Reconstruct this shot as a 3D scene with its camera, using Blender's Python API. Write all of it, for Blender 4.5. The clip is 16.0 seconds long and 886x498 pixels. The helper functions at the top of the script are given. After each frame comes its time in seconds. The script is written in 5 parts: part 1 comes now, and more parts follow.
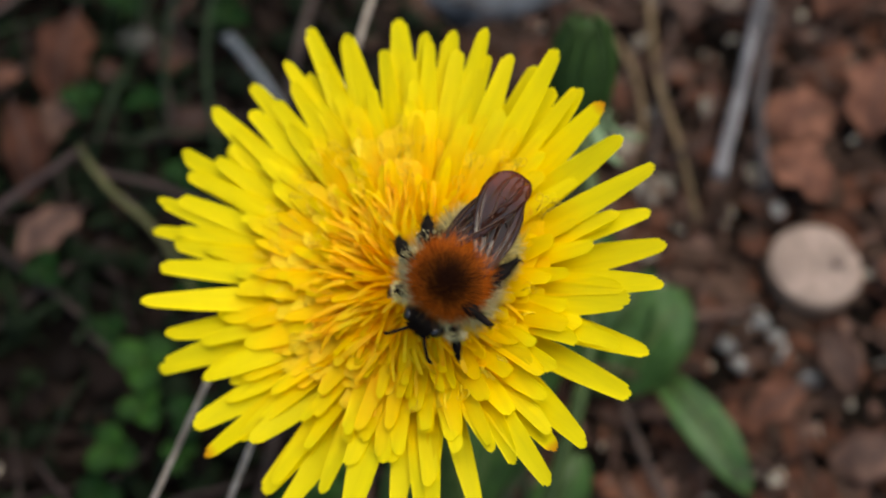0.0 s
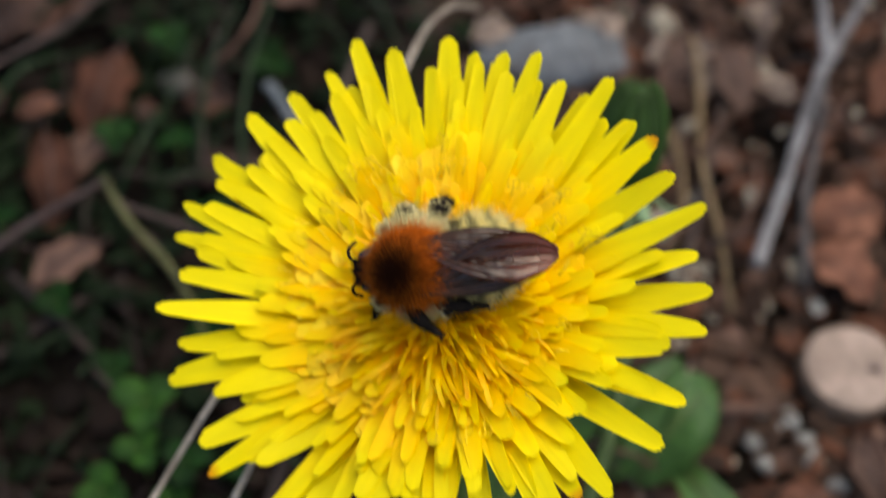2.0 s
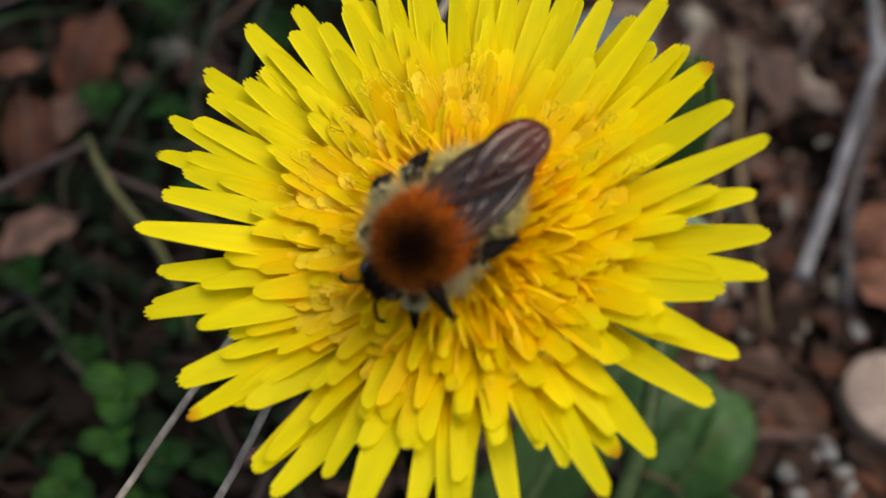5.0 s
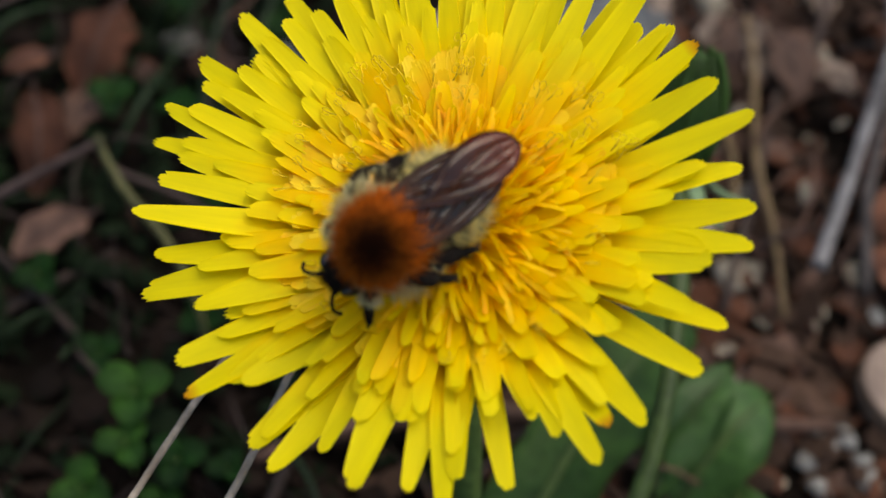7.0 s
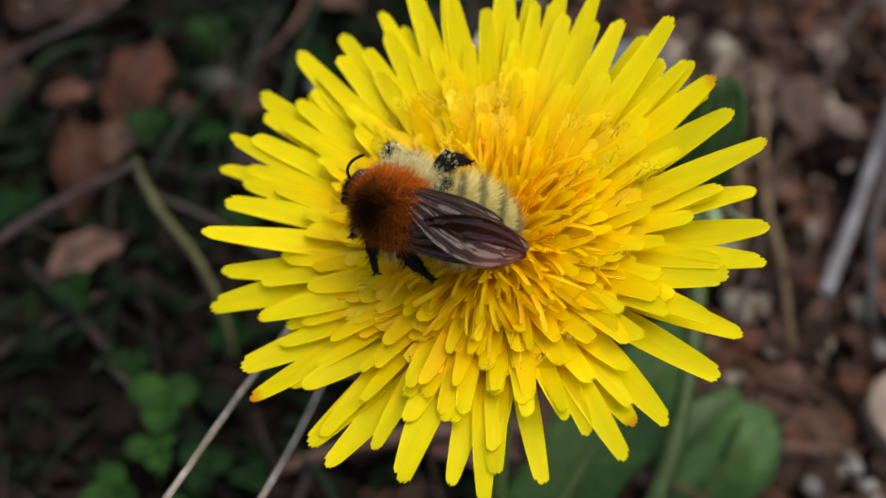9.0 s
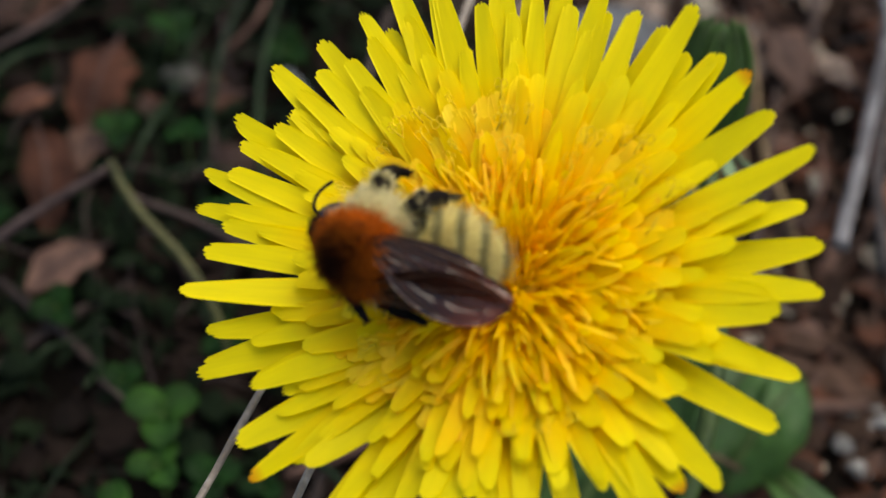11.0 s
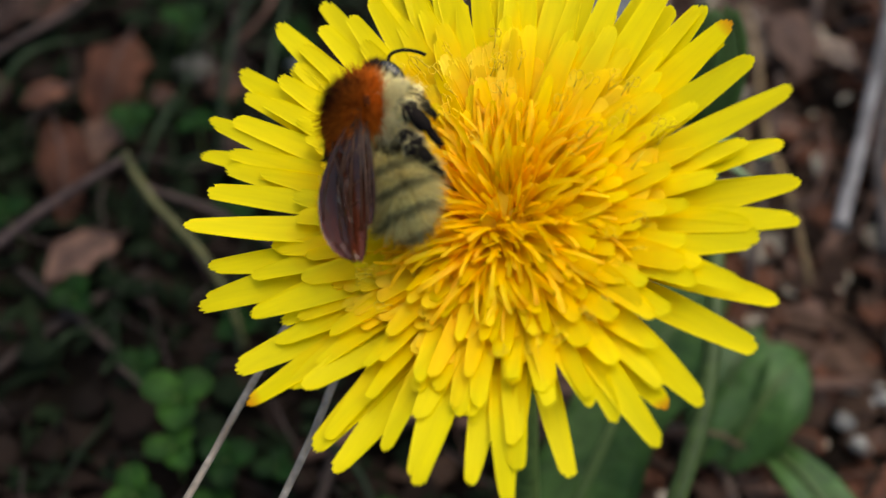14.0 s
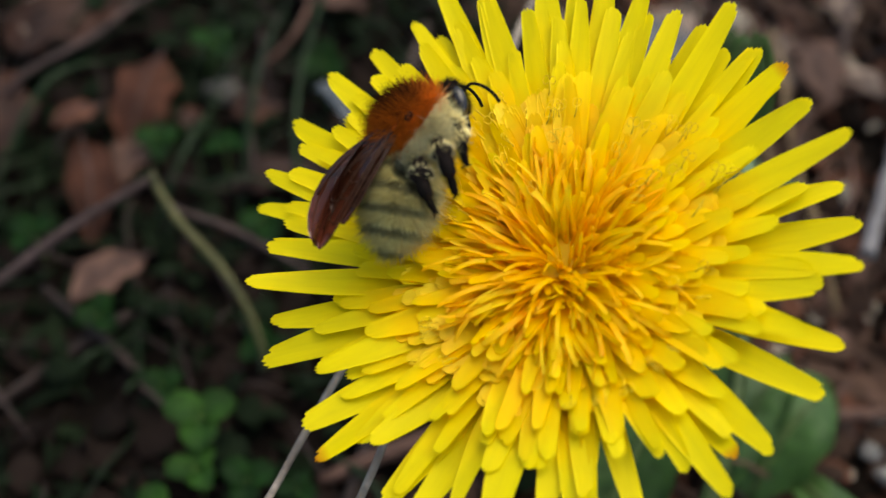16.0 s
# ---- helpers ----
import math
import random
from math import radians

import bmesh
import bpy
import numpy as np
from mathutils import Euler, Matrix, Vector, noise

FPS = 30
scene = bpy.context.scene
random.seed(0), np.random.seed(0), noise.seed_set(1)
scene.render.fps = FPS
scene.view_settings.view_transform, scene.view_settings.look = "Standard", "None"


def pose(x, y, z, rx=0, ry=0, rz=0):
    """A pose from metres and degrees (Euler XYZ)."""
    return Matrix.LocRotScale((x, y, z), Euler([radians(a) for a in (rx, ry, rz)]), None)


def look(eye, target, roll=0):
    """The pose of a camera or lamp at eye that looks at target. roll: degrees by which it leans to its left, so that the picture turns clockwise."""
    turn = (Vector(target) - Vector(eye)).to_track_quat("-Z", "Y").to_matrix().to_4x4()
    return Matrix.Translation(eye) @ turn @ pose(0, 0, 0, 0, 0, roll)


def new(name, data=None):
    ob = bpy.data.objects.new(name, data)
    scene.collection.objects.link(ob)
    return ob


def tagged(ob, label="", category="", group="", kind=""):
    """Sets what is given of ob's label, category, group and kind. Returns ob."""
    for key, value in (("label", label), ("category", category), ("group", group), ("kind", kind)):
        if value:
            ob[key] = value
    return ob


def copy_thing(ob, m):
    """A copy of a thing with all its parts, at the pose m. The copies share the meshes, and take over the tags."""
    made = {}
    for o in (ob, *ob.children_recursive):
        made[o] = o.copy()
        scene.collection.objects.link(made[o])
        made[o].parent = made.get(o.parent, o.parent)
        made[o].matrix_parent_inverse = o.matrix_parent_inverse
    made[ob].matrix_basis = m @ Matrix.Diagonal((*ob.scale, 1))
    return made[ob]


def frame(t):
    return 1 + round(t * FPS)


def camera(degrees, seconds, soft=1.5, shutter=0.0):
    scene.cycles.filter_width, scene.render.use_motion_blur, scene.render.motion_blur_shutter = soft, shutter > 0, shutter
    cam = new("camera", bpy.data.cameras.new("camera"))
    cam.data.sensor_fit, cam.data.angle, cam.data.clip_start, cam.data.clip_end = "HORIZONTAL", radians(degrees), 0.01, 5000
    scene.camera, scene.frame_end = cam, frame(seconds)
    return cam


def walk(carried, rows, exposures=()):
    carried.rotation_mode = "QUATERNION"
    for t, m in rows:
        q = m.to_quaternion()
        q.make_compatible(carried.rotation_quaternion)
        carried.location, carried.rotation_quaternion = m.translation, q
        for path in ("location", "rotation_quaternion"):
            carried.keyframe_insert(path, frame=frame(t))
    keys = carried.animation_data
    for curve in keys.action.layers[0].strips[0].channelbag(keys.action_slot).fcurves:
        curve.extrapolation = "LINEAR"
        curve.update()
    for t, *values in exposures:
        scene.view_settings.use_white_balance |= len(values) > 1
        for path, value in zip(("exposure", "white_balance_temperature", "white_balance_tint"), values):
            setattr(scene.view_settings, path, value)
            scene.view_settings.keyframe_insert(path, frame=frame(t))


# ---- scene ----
FOV = 35.0
PATH = (
    (0, 0.00266, -0.04811, 0.16267, 25, 0, 0),
    (0.5, 0.00565, -0.05032, 0.16217, 25.67, 0.75, 1.44),
    (1, 0.00432, -0.04926, 0.16017, 25.09, 0.76, 1.82),
    (1.5, 0.0081, -0.05401, 0.15609, 26.64, 0.3, 5.91),
    (2, 0.00595, -0.05043, 0.1553, 29.48, -0.48, 5.45),
    (2.5, 0.00527, -0.04954, 0.14957, 30.37, -1.25, 6.15),
    (3, 0.00172, -0.04833, 0.14809, 28.73, -3.15, 6.95),
    (3.2, 0.00306, -0.04889, 0.14789, 28.49, -3.03, 7.29),
    (5.3, -0.00075, -0.04766, 0.13853, 31.27, -3.78, 7.35),
    (5.5, 0.00321, -0.04543, 0.14004, 29.69, -2.53, 7.93),
    (6, 0.00281, -0.0462, 0.13987, 31.34, -2.1, 7.59),
    (6.5, -0.00137, -0.04507, 0.13901, 30.57, -3.27, 6.69),
    (7, 0.00064, -0.04469, 0.13992, 29.6, -2.29, 7.14),
    (7.5, 0.00064, -0.0475, 0.1407, 30.26, -2.18, 7.55),
    (8, 0.00187, -0.0488, 0.14138, 30.57, -2.4, 7.87),
    (8.5, -0.00048, -0.0503, 0.14295, 31.82, -3.04, 7.51),
    (9, 0.00122, -0.05381, 0.14134, 33.2, -2.26, 8.24),
    (11.3, -0.00482, -0.05208, 0.13087, 33.56, -1.57, 2.92),
    (11.5, -0.00377, -0.05176, 0.12911, 33.59, -0.56, 3.24),
    (12, -0.00237, -0.05171, 0.13382, 33.01, -0.25, 3.1),
    (12.5, -0.00406, -0.0536, 0.1337, 33.42, -0.72, 2.76),
    (13, -0.00262, -0.05395, 0.13476, 32.6, -0.51, 3.3),
    (13.5, -0.00316, -0.05367, 0.13613, 32.81, -0.83, 2.81),
    (14, -0.00271, -0.05423, 0.13691, 32.89, -0.41, 3.12),
    (14.5, -0.00381, -0.05458, 0.13601, 33.74, -0.85, 2.95),
    (15, -0.003, -0.05311, 0.13778, 33, -0.09, 3.65),
    (15.5, -0.00384, -0.05346, 0.13829, 32.92, -0.58, 4.11),
    (16, -0.00258, -0.05471, 0.13627, 34.13, 0.06, 4.29),
)
cam = camera(FOV, 16.0, soft=1.5, shutter=0.5)
cam.data.dof.use_dof = True
cam.data.dof.focus_distance = 0.0945
cam.data.dof.aperture_fstop = 25
walk(cam, [(t, pose(x, y, z, a, b, c)) for t, x, y, z, a, b, c in PATH], exposures=[(0.0, 0.66, 7100, 4), (1.2, 0.64, 7100, 4), (2.0, 0.80, 7100, 4), (2.5, 0.78, 7100, 4), (3.2, 0.70, 7100, 4), (5.5, 0.50, 7100, 4), (7.0, 0.48, 7100, 4), (9.0, 0.66, 7100, 4), (11.3, 0.62, 7100, 4), (16.0, 0.70, 7100, 4)])

# ---- light: a bright, thinly overcast day ----
world = bpy.data.worlds.new("sky")
scene.world = world
world.use_nodes = True
wn = world.node_tree.nodes
sky = wn.new("ShaderNodeTexSky")
sky.sky_type = "NISHITA"
sky.sun_disc = False
sky.sun_elevation = radians(68)
sky.sun_rotation = radians(48)
sky.dust_density = 3.0
sky.air_density = 1.0
wn["Background"].inputs["Strength"].default_value = 0.15
world.node_tree.links.new(sky.outputs["Color"], wn["Background"].inputs["Color"])
sun_data = bpy.data.lights.new("sun", "SUN")
sun_data.energy = 1.2
sun_data.angle = radians(60)
sun_data.color = (1.0, 0.95, 0.88)
sun = new("sun", sun_data)
sun.matrix_world = look((0.28, 0.25, 0.95), (0, 0, 0))

MM = 0.001
rng = random.Random(7)


# ---- materials ----
def node_mat(name):
    m = bpy.data.materials.new(name)
    m.use_nodes = True
    return m, m.node_tree.nodes, m.node_tree.links, m.node_tree.nodes["Principled BSDF"]


def ramp(nodes, stops):
    r = nodes.new("ShaderNodeValToRGB")
    el = r.color_ramp.elements
    while len(el) < len(stops):
        el.new(0.5)
    for e, (p, c) in zip(el, stops):
        e.position, e.color = p, (*c, 1)
    return r


def surface(name, dark, light, scale, rough=0.7, bump=0.3, depth=0.3, fine=5.0, vary=0.25, spec=0.3, leaf=0.0, mid=None, grainy=0.25):
    """A matt natural surface: two colours in blotches, finer grain over them, piece-to-piece variation and relief."""
    m, nodes, links, bsdf = node_mat(name)
    co = nodes.new("ShaderNodeTexCoord")
    info = nodes.new("ShaderNodeObjectInfo")
    big = nodes.new("ShaderNodeTexNoise")
    big.inputs["Scale"].default_value = scale
    big.inputs["Detail"].default_value = 4
    small = nodes.new("ShaderNodeTexNoise")
    small.inputs["Scale"].default_value = scale * fine
    small.inputs["Detail"].default_value = 3
    for n in (big, small):
        links.new(co.outputs["Object"], n.inputs["Vector"])
    stops = [(0.3, dark), (0.7, light)] if mid is None else [(0.28, dark), (0.5, mid), (0.72, light)]
    r = ramp(nodes, stops)
    links.new(big.outputs["Fac"], r.inputs["Fac"])
    grain = nodes.new("ShaderNodeMapRange")
    grain.inputs["From Min"].default_value, grain.inputs["From Max"].default_value = 0.3, 0.7
    grain.inputs["To Min"].default_value, grain.inputs["To Max"].default_value = 1 - grainy * 1.1, 1 + grainy * 0.9
    links.new(small.outputs["Fac"], grain.inputs["Value"])
    each = nodes.new("ShaderNodeMapRange")
    each.inputs["To Min"].default_value, each.inputs["To Max"].default_value = 1 - vary, 1 + vary
    links.new(info.outputs["Random"], each.inputs["Value"])
    mul = nodes.new("ShaderNodeMath")
    mul.operation = "MULTIPLY"
    links.new(grain.outputs["Result"], mul.inputs[0])
    links.new(each.outputs["Result"], mul.inputs[1])
    hsv = nodes.new("ShaderNodeHueSaturation")
    links.new(r.outputs["Color"], hsv.inputs["Color"])
    links.new(mul.outputs["Value"], hsv.inputs["Value"])
    links.new(hsv.outputs["Color"], bsdf.inputs["Base Color"])
    bsdf.inputs["Roughness"].default_value = rough
    bsdf.inputs["Specular IOR Level"].default_value = spec
    bp = nodes.new("ShaderNodeBump")
    bp.inputs["Strength"].default_value = bump
    bp.inputs["Distance"].default_value = depth * MM
    links.new(small.outputs["Fac"], bp.inputs["Height"])
    links.new(bp.outputs["Normal"], bsdf.inputs["Normal"])
    if leaf:
        tr = nodes.new("ShaderNodeBsdfTranslucent")
        links.new(hsv.outputs["Color"], tr.inputs["Color"])
        mix = nodes.new("ShaderNodeMixShader")
        mix.inputs["Fac"].default_value = leaf
        links.new(bsdf.outputs["BSDF"], mix.inputs[1])
        links.new(tr.outputs["BSDF"], mix.inputs[2])
        links.new(mix.outputs["Shader"], nodes["Material Output"].inputs["Surface"])
    return m


def along_x(name, stops, x0, x1, rough=0.5, leaf=0.3, streak=900, vary=0.08, bump=0.25, spec=0.3, wob=0.12, through_tint=(1.0, 1.0, 1.0)):
    """A strap-like leaf or petal whose colour runs along its own length (local x), with lengthwise streaks."""
    m, nodes, links, bsdf = node_mat(name)
    co = nodes.new("ShaderNodeTexCoord")
    sep = nodes.new("ShaderNodeSeparateXYZ")
    links.new(co.outputs["Object"], sep.inputs["Vector"])
    mr = nodes.new("ShaderNodeMapRange")
    mr.inputs["From Min"].default_value, mr.inputs["From Max"].default_value = x0, x1
    links.new(sep.outputs["X"], mr.inputs["Value"])
    stretch = nodes.new("ShaderNodeMapping")
    stretch.inputs["Scale"].default_value = (0.09, 1, 0.3)
    links.new(co.outputs["Object"], stretch.inputs["Vector"])
    st = nodes.new("ShaderNodeTexNoise")
    st.inputs["Scale"].default_value = streak
    st.inputs["Detail"].default_value = 3
    links.new(stretch.outputs["Vector"], st.inputs["Vector"])
    blot = nodes.new("ShaderNodeTexNoise")
    blot.inputs["Scale"].default_value = streak * 0.35
    links.new(co.outputs["Object"], blot.inputs["Vector"])
    off = nodes.new("ShaderNodeMath")
    off.operation = "MULTIPLY_ADD"
    off.inputs[1].default_value = wob * 2
    links.new(blot.outputs["Fac"], off.inputs[0])
    links.new(mr.outputs["Result"], off.inputs[2])
    sub = nodes.new("ShaderNodeMath")
    sub.operation = "SUBTRACT"
    sub.inputs[1].default_value = wob
    links.new(off.outputs["Value"], sub.inputs[0])
    r = ramp(nodes, stops)
    links.new(sub.outputs["Value"], r.inputs["Fac"])
    info = nodes.new("ShaderNodeObjectInfo")
    each = nodes.new("ShaderNodeMapRange")
    each.inputs["To Min"].default_value, each.inputs["To Max"].default_value = 1 - vary, 1 + vary
    links.new(info.outputs["Random"], each.inputs["Value"])
    gr = nodes.new("ShaderNodeMapRange")
    gr.inputs["From Min"].default_value, gr.inputs["From Max"].default_value = 0.3, 0.7
    gr.inputs["To Min"].default_value, gr.inputs["To Max"].default_value = 0.92, 1.04
    links.new(st.outputs["Fac"], gr.inputs["Value"])
    mul = nodes.new("ShaderNodeMath")
    mul.operation = "MULTIPLY"
    links.new(gr.outputs["Result"], mul.inputs[0])
    links.new(each.outputs["Result"], mul.inputs[1])
    hsv = nodes.new("ShaderNodeHueSaturation")
    links.new(r.outputs["Color"], hsv.inputs["Color"])
    links.new(mul.outputs["Value"], hsv.inputs["Value"])
    links.new(hsv.outputs["Color"], bsdf.inputs["Base Color"])
    bsdf.inputs["Roughness"].default_value = rough
    bsdf.inputs["Specular IOR Level"].default_value = spec
    bp = nodes.new("ShaderNodeBump")
    bp.inputs["Strength"].default_value = bump
    bp.inputs["Distance"].default_value = 0.15 * MM
    links.new(st.outputs["Fac"], bp.inputs["Height"])
    links.new(bp.outputs["Normal"], bsdf.inputs["Normal"])
    tr = nodes.new("ShaderNodeBsdfTranslucent")
    warm = nodes.new("ShaderNodeMix")
    warm.data_type, warm.blend_type = "RGBA", "MULTIPLY"
    warm.inputs[0].default_value = 1.0
    warm.inputs[7].default_value = (*through_tint, 1)
    links.new(hsv.outputs["Color"], warm.inputs[6])
    links.new(warm.outputs[2], tr.inputs["Color"])
    mix = nodes.new("ShaderNodeMixShader")
    mix.inputs["Fac"].default_value = leaf
    links.new(bsdf.outputs["BSDF"], mix.inputs[1])
    links.new(tr.outputs["BSDF"], mix.inputs[2])
    links.new(mix.outputs["Shader"], nodes["Material Output"].inputs["Surface"])
    return m


M_PETAL = along_x("petal_yellow", [(0.0, (0.975, 0.37, 0.002)), (0.28, (0.975, 0.57, 0.005)), (0.5, (0.975, 0.735, 0.008)), (0.82, (0.96, 0.85, 0.016))],
                  0.0, 14 * MM, rough=0.5, leaf=0.55, streak=1700, vary=0.04, spec=0.12, bump=0.3, through_tint=(1.0, 0.985, 0.85))
M_INNER = along_x("inner_petal_orange_yellow", [(0.0, (0.98, 0.37, 0.003)), (0.35, (0.98, 0.58, 0.005)), (0.65, (0.98, 0.75, 0.007)), (0.95, (0.97, 0.82, 0.010))],
                  0.0, 7 * MM, rough=0.5, leaf=0.6, streak=1700, vary=0.05, spec=0.12, bump=0.3, through_tint=(1.0, 0.985, 0.85))
M_PETAL_TIP = along_x("petal_with_red_tip", [(0.0, (0.97, 0.42, 0.004)), (0.5, (0.95, 0.78, 0.008)), (0.93, (0.94, 0.83, 0.012)), (0.975, (0.80, 0.42, 0.01)), (1.0, (0.55, 0.16, 0.01))],
                      0.0, 17.6 * MM, rough=0.5, leaf=0.55, streak=1700, wob=0.02, spec=0.12, bump=0.3, through_tint=(1.0, 0.985, 0.85))
M_BED = surface("floret_bases_orange", (0.985, 0.55, 0.004), (0.985, 0.70, 0.006), 420, rough=0.5, bump=0.1, depth=0.05, leaf=0.5, vary=0.0, grainy=0.04)
M_UNDER = surface("packed_florets_yellow", (0.98, 0.61, 0.005), (0.97, 0.78, 0.009), 260, rough=0.5, bump=0.1, depth=0.05, leaf=0.35, vary=0.0, grainy=0.04)
M_TUFT = surface("tuft_orange_yellow", (0.985, 0.62, 0.005), (0.98, 0.81, 0.010), 420, rough=0.5, bump=0.1, depth=0.05, leaf=0.62, vary=0.0, grainy=0.04)
M_ABDOMEN = surface("abdomen_dark_skin", (0.16, 0.13, 0.06), (0.48, 0.40, 0.19), 900, rough=0.7, bump=0.2, depth=0.1, spec=0.1)
M_STIGMA = surface("stigma_olive_amber", (0.64, 0.42, 0.012), (0.90, 0.66, 0.016), 700, rough=0.6, bump=0.1)
M_BRACT = surface("bract_green", (0.05, 0.10, 0.02), (0.10, 0.17, 0.04), 300, rough=0.5, leaf=0.1)
M_BRACT_PALE = surface("bract_pale_grey_green", (0.10, 0.16, 0.08), (0.20, 0.29, 0.16), 300, rough=0.6, leaf=0.1)
M_STEM = surface("stem_pale_green", (0.07, 0.12, 0.03), (0.13, 0.19, 0.05), 200, rough=0.45, leaf=0.1)
M_STALK = surface("stalk_olive_green", (0.030, 0.055, 0.014), (0.055, 0.085, 0.022), 200, rough=0.5, leaf=0.1)
M_LEAF = surface("leaf_green", (0.011, 0.032, 0.006), (0.032, 0.070, 0.012), 120, rough=0.6, bump=0.6, depth=0.8, leaf=0.12, spec=0.2)
M_LEAF_MID = surface("leaf_mid_green", (0.018, 0.050, 0.010), (0.046, 0.102, 0.024), 120, rough=0.5, bump=0.5, depth=0.6, leaf=0.15, spec=0.3)
M_LEAF_LIGHT = surface("leaf_light_green", (0.034, 0.090, 0.018), (0.066, 0.145, 0.032), 120, rough=0.45, bump=0.4, depth=0.5, leaf=0.2, spec=0.4)
M_LEAF_BLUE = surface("leaf_grey_green", (0.03, 0.07, 0.025), (0.06, 0.12, 0.045), 140, rough=0.55, bump=0.4, depth=0.4, leaf=0.15)
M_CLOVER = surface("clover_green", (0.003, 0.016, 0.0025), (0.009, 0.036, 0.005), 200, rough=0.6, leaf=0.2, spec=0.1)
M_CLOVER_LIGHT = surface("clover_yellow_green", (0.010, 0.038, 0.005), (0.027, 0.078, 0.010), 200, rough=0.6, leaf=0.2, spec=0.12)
# humus, with the shade on the ground put into its near-black colour
M_SOIL = surface("soil_humus_shaded", (0.0025, 0.0021, 0.0018), (0.009, 0.0064, 0.0048), 90, rough=0.95, bump=0.8, depth=1.5, mid=(0.005, 0.0036, 0.0029), spec=0.05)
M_LITTER = surface("litter_brown", (0.0085, 0.005525, 0.00425), (0.06375, 0.0374, 0.0272), 60, rough=0.9, bump=0.4, vary=0.4, spec=0.1)
# brown litter again, darkened to carry the shade left of the flower
M_LITTER_SHADED = surface("litter_brown_shaded", (0.0025, 0.0018, 0.0015), (0.015, 0.009, 0.007), 60, rough=0.9, bump=0.4, vary=0.4, spec=0.1)
M_BUD = surface("bud_dark_green", (0.010, 0.028, 0.005), (0.030, 0.066, 0.012), 200, rough=0.6, bump=0.4, spec=0.2)
M_DEAD_RUST = surface("dead_leaf_rust", (0.0675, 0.027, 0.018), (0.189, 0.0855, 0.0558), 150, rough=0.8, bump=0.6, depth=0.6, vary=0.3, leaf=0.1, spec=0.15)
M_LITTER_RED = surface("litter_red_brown", (0.02975, 0.0119, 0.00765), (0.1105, 0.04675, 0.0289), 60, rough=0.9, bump=0.4, vary=0.3, spec=0.1)
M_DEAD = surface("dead_leaf_brown", (0.008, 0.0030, 0.0021), (0.072, 0.029, 0.017), 170, rough=0.75, bump=0.5, depth=0.5, vary=0.3, leaf=0.1)
M_DEAD_RED = surface("dead_leaf_red_brown", (0.022, 0.0085, 0.0055), (0.105, 0.040, 0.024), 150, rough=0.8, bump=0.6, depth=0.6, vary=0.2, leaf=0.1, spec=0.15)
M_DEAD_PINK = surface("dead_leaf_pinkish", (0.044, 0.022, 0.01584), (0.1496, 0.08096, 0.05984), 110, rough=0.75, bump=0.5, depth=0.5, vary=0.2, leaf=0.1)
M_DEAD_PALE = surface("dead_leaf_pale", (0.11, 0.08, 0.065), (0.36, 0.27, 0.22), 170, rough=0.8, bump=0.5, depth=0.5, vary=0.25, leaf=0.1)
M_TWIG = surface("twig_bleached", (0.06, 0.056, 0.06), (0.21, 0.20, 0.21), 260, rough=0.8, bump=0.6, depth=0.3)
M_TWIG_DARK = surface("twig_dark", (0.03, 0.02, 0.018), (0.10, 0.07, 0.06), 260, rough=0.85, bump=0.6, depth=0.3)
M_TWIG_UMBER = surface("twig_umber", (0.016, 0.010, 0.009), (0.045, 0.030, 0.026), 240, rough=0.85, bump=0.5, depth=0.3)
M_TWIG_GREY = surface("twig_dull_grey", (0.03, 0.025, 0.025), (0.09, 0.076, 0.076), 260, rough=0.85, bump=0.6, depth=0.3)
M_TWIG_GREEN = surface("twig_olive", (0.0425, 0.0425, 0.0153), (0.0935, 0.08925, 0.0323), 200, rough=0.6)
M_TWIG_PURPLE = surface("twig_purple_brown", (0.032, 0.0192, 0.0176), (0.08, 0.052, 0.048), 200, rough=0.7)
M_TWIG_OCHRE = surface("twig_ochre", (0.07, 0.045, 0.022), (0.17, 0.115, 0.06), 220, rough=0.75)
M_STRAW = surface("straw_dry", (0.16, 0.125, 0.10), (0.36, 0.30, 0.25), 300, rough=0.7, bump=0.4)
M_STONE = surface("stone_pale", (0.14, 0.135, 0.13), (0.32, 0.31, 0.30), 150, rough=0.8, bump=0.5)
M_STONE_DULL = surface("chip_grey_buff", (0.07, 0.062, 0.055), (0.16, 0.145, 0.13), 150, rough=0.85, bump=0.5)
M_STONE_GREY = surface("stone_blue_grey", (0.058, 0.062, 0.069), (0.128, 0.134, 0.148), 90, rough=0.85, bump=0.6, depth=0.6)
M_CREAM = surface("chip_cream", (0.16, 0.135, 0.105), (0.31, 0.27, 0.22), 160, rough=0.8, bump=0.4)
M_CUT = surface("cut_wood_tan", (0.20, 0.145, 0.12), (0.31, 0.232, 0.195), 170, rough=0.8, bump=0.5, depth=0.25, vary=0.05)
M_BARK = surface("bark_brown", (0.06, 0.04, 0.03), (0.16, 0.11, 0.08), 220, rough=0.9, bump=0.7, depth=0.4)
# moss green, lowered in colour for the shade on the left
M_MOSS = surface("moss_green_shaded", (0.00255, 0.0051, 0.00255), (0.00935, 0.017, 0.0068), 150, rough=0.85, leaf=0.1, vary=0.3, spec=0.08)
M_BLADE = surface("grass_blade_green", (0.006, 0.018, 0.005), (0.018, 0.038, 0.011), 150, rough=0.5, leaf=0.2)
M_BLADE_PALE = surface("blade_bluish_grey", (0.06, 0.067, 0.077), (0.14, 0.155, 0.175), 150, rough=0.4, leaf=0.1)


